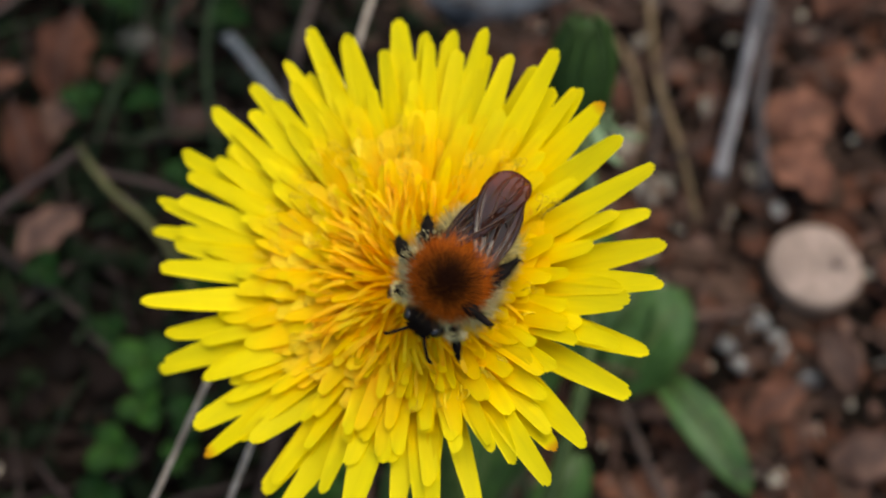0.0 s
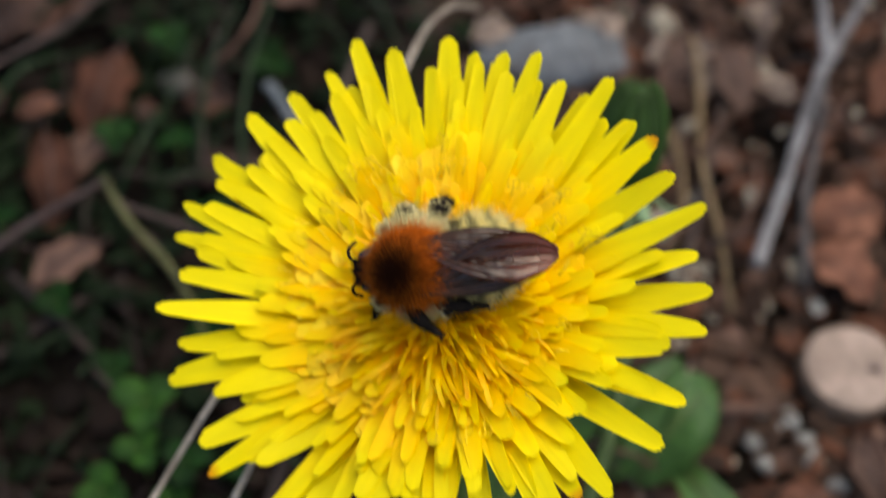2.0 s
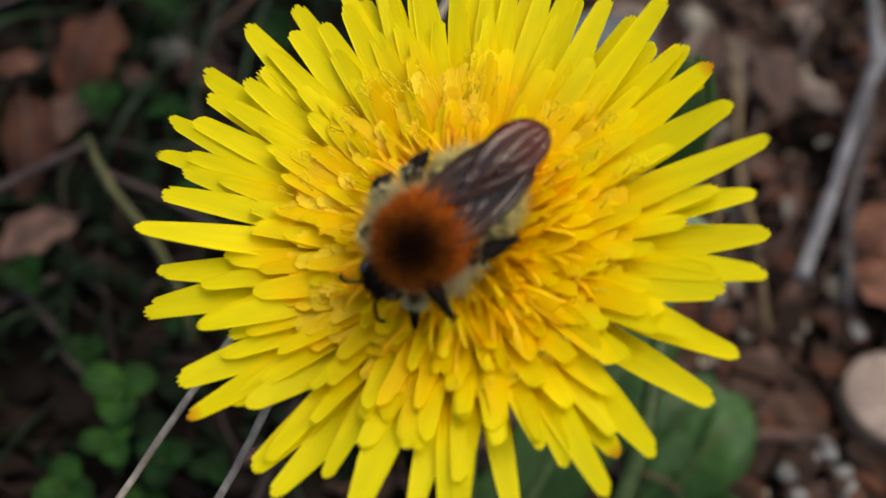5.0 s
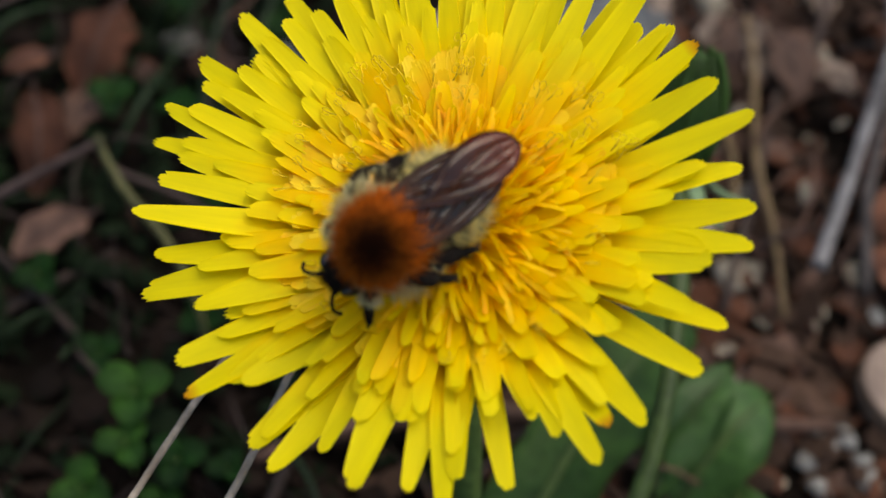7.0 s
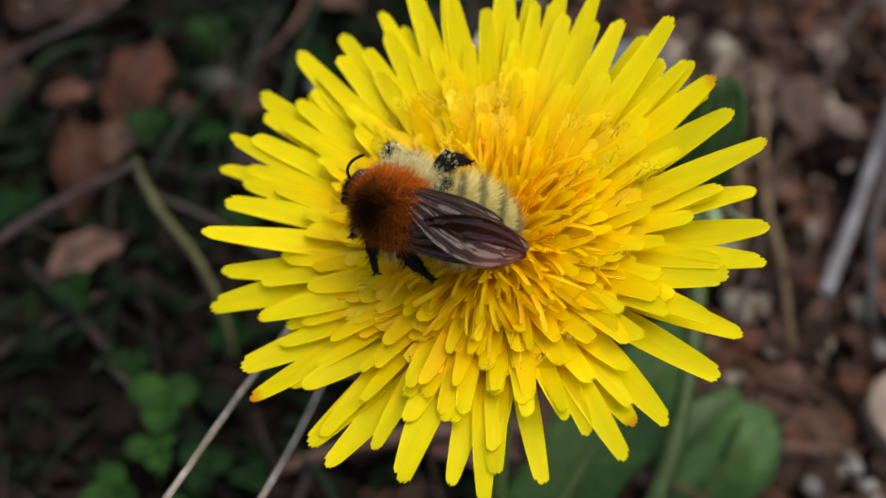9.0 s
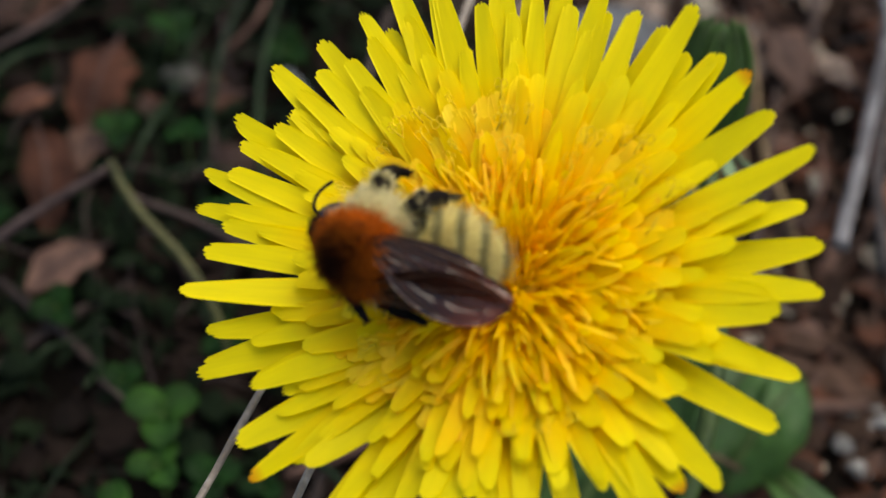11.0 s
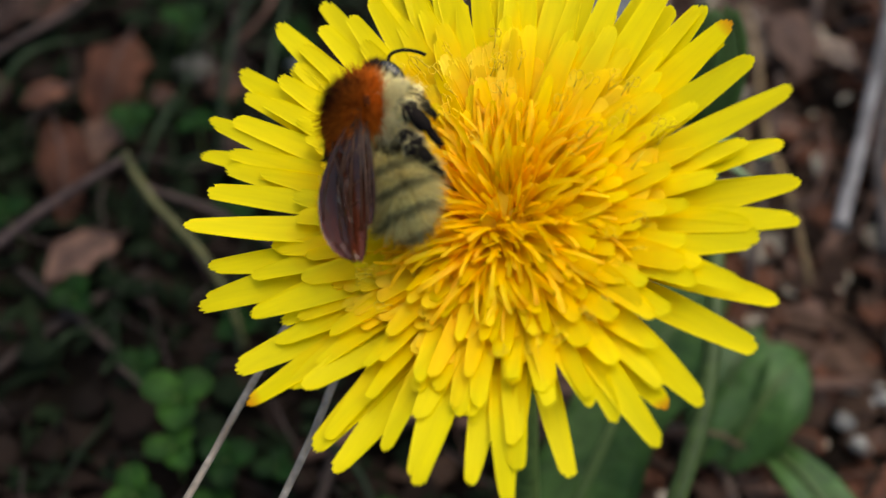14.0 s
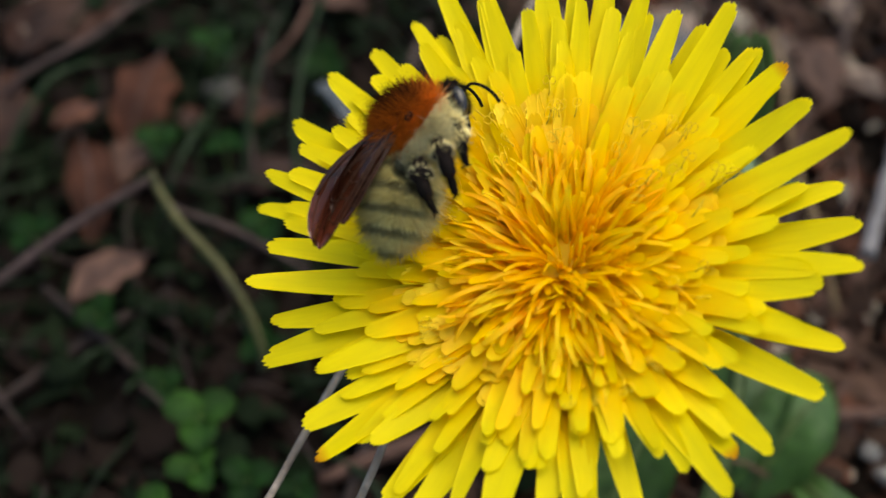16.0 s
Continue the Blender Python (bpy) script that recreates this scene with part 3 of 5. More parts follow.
for row in ((-47.5, 45, 9, 4.2, 80, 1, M_DEAD_PINK, PINK, 4, 8, 12), (-52, 39.9, 14, 6, 105, 2, M_DEAD_RED, BROWN, 4, -6, 20), (-46.7, 28.5, 10, 6, 50, 3, M_DEAD_PINK, PINK, 4, 10, -10),
            (50, 46, 11, 8, 20, 4, M_DEAD_RUST, BROWN, 3, 5, 10), (60, 48, 13, 8, 70, 5, M_DEAD_RUST, BROWN, 4, 0, -15), (48, 37, 10, 8, 140, 6, M_DEAD_RUST, BROWN, 2, 0, 10),
            (43, 7, 9, 5, 30, 7, M_DEAD_RUST, BROWN, 2, 0, 8), (51, 12, 9, 5, 100, 8, M_DEAD_PINK, PINK, 3, 6, -8), (53, 0, 9, 6, 10, 9, M_DEAD_PINK, PINK, 3, 0, 14),
            (35, 66, 14, 6, 100, 10, M_DEAD_PINK, PINK, 4, 12, 0), (28, 68, 11, 5, 70, 11, M_DEAD_PINK, PINK, 3, 0, 10), (-60, 66, 16, 9, 30, 12, M_DEAD, BROWN, 4, 0, 15),
            (-60, 12, 12, 6, 110, 13, M_DEAD, BROWN, 2, 0, -12), (-30, 44, 12, 5, 15, 15, M_DEAD, BROWN, 2, 0, 0),
            (60, 22, 9, 6, 150, 16, M_DEAD_RUST, BROWN, 3, 0, 12), (59, 66, 15, 9, 45, 17, M_DEAD_RUST, BROWN, 3, 0, -10), (-12, 25, 14, 8, 60, 18, M_DEAD_PINK, PINK, 3, 0, 6),
            (1, 12, 11, 6, 5, 19, M_DEAD_PINK, PINK, 3, 0, 6), (-66, 50, 18, 10, 100, 20, M_DEAD, BROWN, 3, 0, 8), (31.6, 67.5, 10, 5, 95, 31, M_DEAD_PALE, PALE, 4, 0, 10), (26.3, 69.4, 6, 4, 40, 32, M_DEAD_PALE, PALE, 4, 0, 10), (17.5, 72, 6, 5, 70, 33, M_DEAD_PALE, PALE, 4, 0, 6), (41, 65, 6, 4, 150, 34, M_DEAD_PALE, PALE, 3, 0, 8),
            (2.5, 69.5, 6, 4, 30, 35, M_DEAD_PALE, PALE, 4, 0, 8), (38.4, 75.5, 6, 4, 120, 36, M_DEAD_PALE, PALE, 3, 0, 8), (46, 57.5, 5, 3, 20, 37, M_DEAD_RUST, BROWN, 3, 0, 8), (-34, 55, 6, 5, 10, 38, M_DEAD, BROWN, 3, 0, 8),
            (-63, 67, 9, 5, 80, 39, M_DEAD_PALE, PALE, 5, 0, 6), (-42, 52, 5, 3, 130, 40, M_DEAD, BROWN, 3, 0, 6), (-55, 50, 6, 3, 30, 41, M_DEAD_RUST, BROWN, 6, 0, 6), (-8, -6.5, 7, 4, 50, 24, M_DEAD_PINK, PINK, 6, 0, 8), (-66, 84, 18, 10, 20, 21, M_DEAD, BROWN, 3, 0, 8),
            (-10.5, -3.2, 7, 4, 40, 25, M_DEAD_PALE, PALE, 6, 0, 8), (-47.7, 54.9, 15, 7.5, 85, 42, M_DEAD_RED, BROWN, 4, 0, 6), (66, 84, 18, 10, 160, 22, M_DEAD_RUST, BROWN, 3, 0, 8), (-28, 74, 12, 7, 160, 23, M_DEAD_PINK, PINK, 3, 0, 0)):
    dead_leaf(*row)


# ---- sticks, straws and stones ----
def stick(name, points, radii, mat, label, seed=1, sides=8, knots=()):
    p = spline(points, 6)
    rr = [np.interp(i / (len(p) - 1), np.linspace(0, 1, len(radii)), radii) for i in range(len(p))]
    for k, amount in knots:
        i = round(k * (len(p) - 1))
        rr[i] *= amount
    ob = new(name, mesh_of(name, *tube(p, rr, sides, 0.18, seed), mat))
    return tagged(ob, label, "stick")


stick("dry_stick", [(36.1, 31.8, 12), (36.6, 33.5, 12), (40.0, 44.8, 12), (44.0, 58.8, 12), (46.8, 65.5, 12), (51, 74, 12), (58, 90, 11)], [0.85, 0.8, 0.75, 0.85, 0.7, 0.6], M_TWIG, "bleached grey forked stick resting over the leaf litter", 2, knots=((0.03, 1.25), (0.6, 1.3)))
stick("dry_stick", [(45.6, 62, 12), (45.2, 68, 12.3), (45, 74, 12), (44, 92, 9)], [0.8, 0.7, 0.55], M_TWIG, "bleached grey branch of the forked stick", 3)
stick("dry_stick", [(43.6, 34, 4), (43.8, 46.2, 5), (45.7, 57, 6), (47, 70, 6)], [0.7, 0.7, 0.5], M_TWIG_GREY, "thin grey-brown twig lying under a thicker stick", 4)
stick("dry_stick", [(28, 30, 3), (31, 46, 4), (34, 62, 3)], [0.5, 0.6, 0.4], M_TWIG_DARK, "thin brown twig on the soil", 5)
STRAW_A = stick("dry_straw", [(-9.5, 18, 40), (-16.7, -2.2, 44), (-20.4, -13, 45), (-24.2, -23.6, 44), (-31, -40, 30), (-35, -50, 1)], [0.3, 0.28, 0.26, 0.26], M_STRAW, "thin dry straw stalk leaning over the ground", 6)
STRAW_B = stick("dry_straw", [(1, 52, 30), (-1.9, 44.2, 39), (-5.0, 35.6, 41), (-9.4, 10, 43), (-13.1, -8.6, 44), (-17.1, -22.9, 44), (-22, -40, 30), (-25, -50, 1)], [0.3, 0.32, 0.3, 0.3, 0.28], M_STRAW, "long thin dry straw stalk leaning over the ground", 7)
stick("olive_twig", [(-40.2, 32.6, 18.4), (-38.6, 30.4, 16.5), (-36.5, 28.3, 15), (-32.2, 25.1, 12), (-29, 21.5, 9), (-27, 18, 4)], [0.45, 0.5, 0.46, 0.36], M_TWIG_GREEN, "olive green curved twig", 8)
stick("purple_twig", [(-66, 17, 4), (-52.2, 25.8, 12), (-46.2, 29.1, 15), (-40.3, 32.2, 17.5)], [0.5, 0.55, 0.45], M_TWIG_PURPLE, "purplish brown thin twig", 9)
stick("purple_twig", [(-40, 32, 16.5), (-38.3, 31.8, 13), (-32.6, 32.2, 9), (-24, 30, 5)], [0.42, 0.4, 0.36], M_TWIG_PURPLE, "purplish brown thin twig", 10)
stick("dry_stick", [(-54, 27, 2.5), (-50, 23.7, 3.5), (-45, 20, 3.5), (-40, 16, 2)], [0.5, 0.6, 0.45], M_TWIG_UMBER, "dark brown twig lying on moss", 11)
stick("dry_stick", [(-60, 8, 2), (-48, 20, 3), (-40, 28, 2)], [0.5, 0.6, 0.4], M_TWIG_UMBER, "dull brown twig on the soil", 12)
stick("dry_stick", [(-20, 6, 2), (-11.6, 9.6, 4), (0, 13.6, 4), (8, 14.3, 4), (24, 15.5, 4), (40, 18, 3)], [0.7, 1.0, 1.1, 0.9, 0.6], M_DEAD_PINK, "pale pinkish brown stick half buried in the litter", 13)
stick("dry_stick", [(-15, 14, 2), (-15.7, 9.6, 3), (-17, 2, 3.5), (-18.5, -4.8, 3), (-20, -10, 2)], [0.5, 0.6, 0.55, 0.4], M_TWIG_UMBER, "dark brown twig lying on the soil", 22)
stick("dry_stick", [(24, 6, 3), (28, -6, 4), (33, -18, 3)], [0.5, 0.6, 0.4], M_TWIG_DARK, "dark thin twig on the soil", 14)
stick("dry_stick", [(-14, 68, 5), (-17, 52, 5), (-19, 40, 3)], [0.5, 0.6, 0.4], M_TWIG_DARK, "dark thin twig on the soil", 15)
stick("dry_stick", [(-64, 52, 6), (-60.6, 54.6, 8), (-53.6, 60, 9), (-50.2, 65.1, 9), (-47, 74, 4)], [0.4, 0.42, 0.35], M_TWIG_PURPLE, "purplish brown dry stem over the moss", 18)
stick("dry_stick", [(-33.1, 58.3, 7), (-31, 60, 8), (-29.3, 62.5, 9), (-28.7, 68.2, 8), (-30, 78, 4)], [0.32, 0.36, 0.3], M_DEAD_PINK, "pale dry stem over the moss", 19)
stick("dry_stick", [(29.4, 70, 5), (30.2, 62.4, 6), (30.7, 49.1, 6), (32.8, 39.3, 6), (34.8, 30.1, 3)], [0.4, 0.45, 0.4], M_TWIG_OCHRE, "ochre brown dry stem lying over the litter", 20)
stick("dry_stick", [(24, 60, 4), (27.5, 52, 5), (28.5, 44, 5), (27, 36, 3)], [0.35, 0.4, 0.3], M_TWIG_OCHRE, "ochre brown dry stem lying over the litter", 21)
stick("dry_stick", [(36, 62, 4), (31, 50, 4), (34, 36, 3)], [0.4, 0.5, 0.4], M_LITTER, "thin brown stem lying on the litter", 16)
stick("dry_stick", [(46, 88, 4), (40, 76, 5), (38, 64, 3)], [0.5, 0.6, 0.4], M_TWIG_DARK, "dark twig lying on the litter", 17)


def stone(x, y, size, seed, mat, label, name="pebble", z=1.5):
    ob = new(name, mesh_of(name, *blob(size[0], size[1], size[2], 14, 9, 0.35, seed), mat))
    ob.matrix_basis = pose(x * MM, y * MM, ground_z(x * MM, y * MM) + z * MM, 0, 0, seed * 47)
    return tagged(ob, label, "stone")


stone(31, 35.5, (2.0, 1.5, 0.8), 5, M_CREAM, "cream coloured bark chip on the litter", "bark_chip")
stone(11, 67, (11, 5.5, 4), 8, M_STONE_GREY, "blue-grey flat stone among dead leaves", "flat_stone", 2)
for row in ((37.8, 14.7, (1.3, 1.1, 0.9), 21), (42.2, 18.0, (1.5, 1.0, 0.8), 22), (43.9, 15.6, (1.2, 0.9, 0.8), 23), (40.3, 16.6, (1.1, 0.8, 0.7), 24), (44.8, 13.3, (1.6, 1.2, 0.9), 25), (39.2, 11.8, (1.3, 0.9, 0.7), 26), (47.6, 10.3, (1.4, 1.1, 0.8), 27)):
    stone(*row, M_STONE, "small pale pebble in a loose cluster on the litter")
stone(26.2, 41.5, (3.0, 2.2, 1.2), 28, M_CREAM, "cream coloured bark chip on the litter", "bark_chip")
stone(28.9, 35.2, (2.2, 1.8, 1.1), 29, M_CREAM, "cream coloured bark chip on the litter", "bark_chip")
stone(45.5, 33, (1.4, 1.2, 0.9), 7, M_STONE, "pale pebble beside a dry stick")
stone(-38.8, 58.6, (2.8, 2.0, 1.2), 8, M_STONE_DULL, "pale bark chip among moss", "bark_chip")
stone(-50, -2.5, (1.4, 1.2, 0.9), 9, M_CREAM, "small cream snail-shell sized pebble")
stone(39, 69, (2.6, 2.2, 1.2), 10, M_CREAM, "pale bark chip on the litter", "bark_chip")
stone(26, 75, (2.4, 2.0, 1.2), 11, M_CREAM, "pale bark chip on the litter", "bark_chip")


def cut_disc():
    """A slice of a thin branch, its sawn face up."""
    base = new("wood_slice")
    base.matrix_basis = pose(49.3 * MM, 24.3 * MM, ground_z(0.0493, 0.0243) + 2.2 * MM, -6, 4, 0)
    seg = 28
    ringed = [5.9 * (1 + 0.05 * noise.noise(Vector((math.cos(2 * math.pi * k / seg), math.sin(2 * math.pi * k / seg), 4.0)))) for k in range(seg)]
    verts, faces = [], []
    for i, (f, z) in enumerate(((0.05, 1.65), (0.3, 1.75), (0.55, 1.7), (0.8, 1.78), (0.95, 1.72), (0.99, 1.45))):
        for k in range(seg):
            a = 2 * math.pi * k / seg
            verts.append(Vector((math.cos(a) * ringed[k] * f, math.sin(a) * ringed[k] * f, z)) * MM)
    for i in range(5):
        for k in range(seg):
            a, b = i * seg + k, i * seg + (k + 1) % seg
            faces.append((a, a + seg, b + seg, b))
    faces.append(tuple(range(seg)))
    put("sawn_face", mesh_of("sawn_face", verts, faces, M_CUT), base, label="pale tan sawn face with a small pith")
    verts, faces = [], []
    for z, f in ((1.5, 1.0), (1.3, 1.04), (-1.2, 1.03), (-1.5, 0.97)):
        for k in range(seg):
            a = 2 * math.pi * k / seg
            verts.append(Vector((math.cos(a) * ringed[k] * f, math.sin(a) * ringed[k] * f, z)) * MM)
    for i in range(3):
        for k in range(seg):
            a, b = i * seg + k, i * seg + (k + 1) % seg
            faces.append((a, a + seg, b + seg, b))
    faces.append(tuple(range(3 * seg, 4 * seg)))
    put("bark_ring", mesh_of("bark_ring", verts, faces, M_BARK), base)
    put("pith", mesh_of("pith", *blob(0.75, 0.62, 0.25, 12, 6), M_TWIG_UMBER), base, pose(2.6 * MM, -0.1 * MM, 1.75 * MM))
    return tagged(base, "round slice of sawn branch with pale face on the litter", "wood slice")


cut_disc()


# ---- green leaves round the flower ----
def leaf_blade(name, points, width, mat, parent, label, fold=0.15, tip=0.6, wave=0.05, seed=1, lobes=0.0):
    """A broad leaf along a curved midrib (mm), with its midrib as a part."""
    p = spline(points, 5)
    n, m = len(p) - 1, 7
    top = []
    for i, q in enumerate(p):
        s = i / n
        d = (p[min(i + 1, n)] - p[max(i - 1, 0)]).normalized()
        side = d.cross(Vector((0, 0, 1))).normalized()
        up = side.cross(d)
        w = width * (math.sin(math.pi * min(1.0, 0.03 + 0.97 * s ** tip)) ** 0.75) * (1 + lobes * math.sin(s * 22 + seed))
        for j in range(m):
            v = j / (m - 1) * 2 - 1
            z = fold * abs(v) * w * 0.5 + wave * width * math.sin(s * 9 + v * 2 + seed) * abs(v)
            top.append(q + side * (v * w / 2) + up * z)
    N = len(top)
    verts = [v * MM for v in top] + [(v - Vector((0, 0, 0.3))) * MM for v in top]
    faces = []
    for i in range(n):
        for j in range(m - 1):
            a = i * m + j
            faces += [(a, a + 1, a + m + 1, a + m), (N + a, N + a + m, N + a + m + 1, N + a + 1)]
        for a, c in ((i * m, (i + 1) * m), (i * m + m - 1, (i + 1) * m + m - 1)):
            faces.append((a, c, N + c, N + a))
    blade = put(name, mesh_of(name, verts, faces, mat), parent, label=label)
    rr = [0.42 * (1 - i / n) ** 0.7 + 0.08 for i in range(n + 1)]
    put("midrib", mesh_of("midrib", *tube([q + Vector((0, 0, 0.15)) for q in p], rr, 6), M_STALK), blade, label="olive green midrib")
    return blade


def rosette():
    base = new("leaf_rosette")
    base.matrix_basis = pose(0, 0, 0)
    leaf_blade("leaf", [(4, -14, 2), (6.5, -5, 8), (10.5, 4.5, 12), (14.5, 12.5, 14), (19.5, 20.5, 14), (22.5, 25, 12)], 10.5, M_LEAF, base, "broad dark green leaf", fold=0.3, tip=1.1, seed=1, lobes=0.13)
    leaf_blade("leaf", [(24, 7, 3), (26, 10.5, 7), (29, 14.5, 9), (32, 18, 8)], 9, M_LEAF_MID, base, "rounded mid-green leaf", 0.25, 0.9, seed=2, lobes=0.05, wave=0.1)
    leaf_blade("leaf", [(21, 7, 4), (23, 12.5, 7), (25.5, 17, 9), (28, 21, 8)], 6.5, M_LEAF_MID, base, "rounded mid-green leaf", 0.25, 0.9, seed=6, wave=0.1)
    leaf_blade("leaf", [(27, 10.5, 4), (30.5, 5.5, 6.5), (34, 0, 7), (38, -6, 5)], 5.6, M_LEAF_LIGHT, base, "light green spoon-shaped leaf", 0.3, 1.2, seed=3)
    leaf_blade("leaf", [(4, -12, 1), (5, -4, 4), (6.5, 4, 6), (8.5, 12, 6)], 6.5, M_LEAF_LIGHT, base, "light green leaf", seed=4, lobes=0.1)
    leaf_blade("leaf", [(13, -11, 1), (15, -8, 4), (17, -4.5, 6), (19, -1, 6)], 6.5, M_LEAF_LIGHT, base, "small light green leaf", 0.2, 0.9, seed=5)
    leaf_blade("leaf", [(1, -14, 1), (-2, -9, 6), (-3, -2, 9)], 6, M_LEAF, base, "small green leaf", seed=7)
    leaf_blade("leaf", [(9, 20, 2), (14, 28, 10), (19, 33, 14), (24, 40, 13)], 4.5, M_LEAF_BLUE, base, "grey-green leaf under the bud", seed=8, lobes=0.12)
    return tagged(base, "rosette of green dandelion leaves on the soil", "plant")


rosette()


def clover(mat, name="clover_sprig"):
    base = new(name)
    put("stalk", mesh_of("stalk", *tube([(0, 0, -6), (0.3, 0.2, -3), (0, 0, 0)], [0.25, 0.22, 0.2], 6), M_STEM), base)
    heart = lambda s: (math.sin(math.pi * (0.05 + 0.88 * s ** 0.9)) ** 0.6)
    me = mesh_of("leaflet", *strap(3.0, 2.9, 0.08, 0, 0.14, 0, 5, 0.15, 9, heart), mat)
    for k in range(3):
        put("leaflet", me, base, pose(0, 0, 0, 6 * (k - 1), -8, 120 * k + 20))
    return tagged(base, "three-part green clover leaf over the moss", "plant", "clover leaves")


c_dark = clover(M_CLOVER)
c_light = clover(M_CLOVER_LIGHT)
tagged(c_light, "three-part yellow-green clover leaf over the soil", "plant", "clover leaves")
c_dark.matrix_basis = pose(-26.5 * MM, 2.8 * MM, 8 * MM, 5, 4, 10)
c_light.matrix_basis = pose(-31.9 * MM, 3.7 * MM, 8 * MM, -6, 4, 50)
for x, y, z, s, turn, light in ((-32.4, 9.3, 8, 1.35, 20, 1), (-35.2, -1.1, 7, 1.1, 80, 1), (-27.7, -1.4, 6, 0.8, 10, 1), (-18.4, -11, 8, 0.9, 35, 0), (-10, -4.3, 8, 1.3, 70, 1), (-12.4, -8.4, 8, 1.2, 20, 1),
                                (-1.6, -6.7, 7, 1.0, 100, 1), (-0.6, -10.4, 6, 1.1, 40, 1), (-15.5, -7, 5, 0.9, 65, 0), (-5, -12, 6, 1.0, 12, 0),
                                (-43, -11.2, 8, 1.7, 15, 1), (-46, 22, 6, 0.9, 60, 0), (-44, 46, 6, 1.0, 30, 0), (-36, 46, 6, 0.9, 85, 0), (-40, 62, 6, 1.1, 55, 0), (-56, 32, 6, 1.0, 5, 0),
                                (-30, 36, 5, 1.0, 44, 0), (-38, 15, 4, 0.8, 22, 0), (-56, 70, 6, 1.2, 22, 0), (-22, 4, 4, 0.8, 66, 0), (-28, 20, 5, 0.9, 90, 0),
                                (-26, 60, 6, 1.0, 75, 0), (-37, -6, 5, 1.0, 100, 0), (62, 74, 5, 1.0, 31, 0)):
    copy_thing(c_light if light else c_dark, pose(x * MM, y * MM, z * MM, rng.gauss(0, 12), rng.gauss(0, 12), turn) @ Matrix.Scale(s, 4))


def blade(points, w, mat, label):
    p = spline(points, 5)
    n = len(p) - 1
    verts, faces = [], []
    for i, q in enumerate(p):
        d = (p[min(i + 1, n)] - p[max(i - 1, 0)]).normalized()
        side = d.cross(Vector((0, 0, 1))).normalized() * (w * (1 - (i / n) ** 2.5 * 0.85) / 2)
        verts += [(q - side) * MM, (q + Vector((0, 0, -0.25))) * MM, (q + side) * MM, (q + Vector((0, 0, 0.12))) * MM]
    for i in range(n):
        for k in range(4):
            a, b = i * 4 + k, i * 4 + (k + 1) % 4
            faces.append((a, b, b + 4, a + 4))
    return tagged(new("grass_blade", mesh_of("grass_blade", verts, faces, mat)), label, "grass", "grass blades")


blade([(-26.8, 56.4, 5), (-25, 54.2, 8), (-19.4, 46.5, 8), (-16, 42, 6)], 1.6, M_BLADE_PALE, "bluish grey dry blade catching the light")
for pts, w in (([(-62, 62, 2), (-52, 66, 12), (-42, 70, 10), (-36, 78, 3)], 1.4), ([(-34, 40, 1), (-33, 54, 10), (-31, 70, 8)], 1.4), ([(-26, 36, 1), (-28, 52, 9), (-26, 74, 10)], 1.2),
               ([(-44, 36, 1), (-40, 44, 8), (-38, 56, 4)], 1.2), ([(-22, 78, 1), (-14, 70, 9), (-8, 60, 7)], 1.2), ([(-14, 82, 1), (-10, 74, 8), (-4, 64, 4)], 1.3), ([(10, -16, 1), (12, -6, 8), (9, 2, 9)], 1.4),
               ([(-64, 40, 1), (-58, 52, 9), (-50, 60, 5)], 1.2), ([(-20, 10, 1), (-14, 4, 6), (-10, -4, 7)], 1.2), ([(3, -18, 1), (8, -10, 9), (14, 0, 8)], 1.3)):
    blade(pts, w * 0.7, M_BLADE, "thin green grass blade among the litter")


# ---- closed bud beside the flower ----
BUD_AT = pose(13.8 * MM, 11 * MM, 0)
# seconds, and how far the wind pushes the bud aside (mm)
BUD_SWAY = ((0, 0), (0.6, 0.1), (2, 1.4), (3, 1.7), (5.5, -0.3), (7, 0.1), (9, 1.1), (12, 0.5), (16, 0.6))


def bud():
    base = new("dandelion_bud")
    base.matrix_basis = BUD_AT
    put("stalk", mesh_of("stalk", *tube(spline([(-3.3, -29, 0), (-1.4, -24.5, 20), (3.2, -10.4, 29), (4.2, 4, 33), (3, 17, 34)], 6), [0.85] * 18 + [1.0] * 7, 10), M_STALK), base)
    axis = pose(3 * MM, 17.5 * MM, 35 * MM, -32, 4, 0)
    core = put("involucre", mesh_of("involucre", *blob(2.75, 2.75, 5.4, 18, 12, 0.06, 3), M_BUD), base, axis @ pose(0, 0, 4 * MM), "dark green closed involucre")
    me = mesh_of("bract", *strap(10.2, 1.9, -0.13, 0, -0.2, 0, 0, 0.25, 8, lambda s: 0.9 * (1 - s ** 2.2) + 0.12), M_BUD)
    for k in range(13):
        a = 360 / 13 * k
        put("bract", me, base, axis @ pose(0, 0, 0, 0, 0, a) @ pose(2.7 * MM, 0, -0.6 * MM, 0, -97 - (k % 2) * 2, 0))
    me = mesh_of("outer_bract", *strap(6.5, 1.9, -0.2, 0, 0.12, 0, 0, 0.2, 6, lambda s: 1 - s ** 2), M_BRACT_PALE)
    for k in range(7):
        put("outer_bract", me, base, axis @ pose(0, 0, 0, 0, 0, 51 * k) @ pose(2.2 * MM, 0, -0.8 * MM, 0, 30, 0), "pale grey-green turned-back bract")
    return tagged(base, "closed green dandelion bud on a pale stalk", "bud")


BUD = bud()


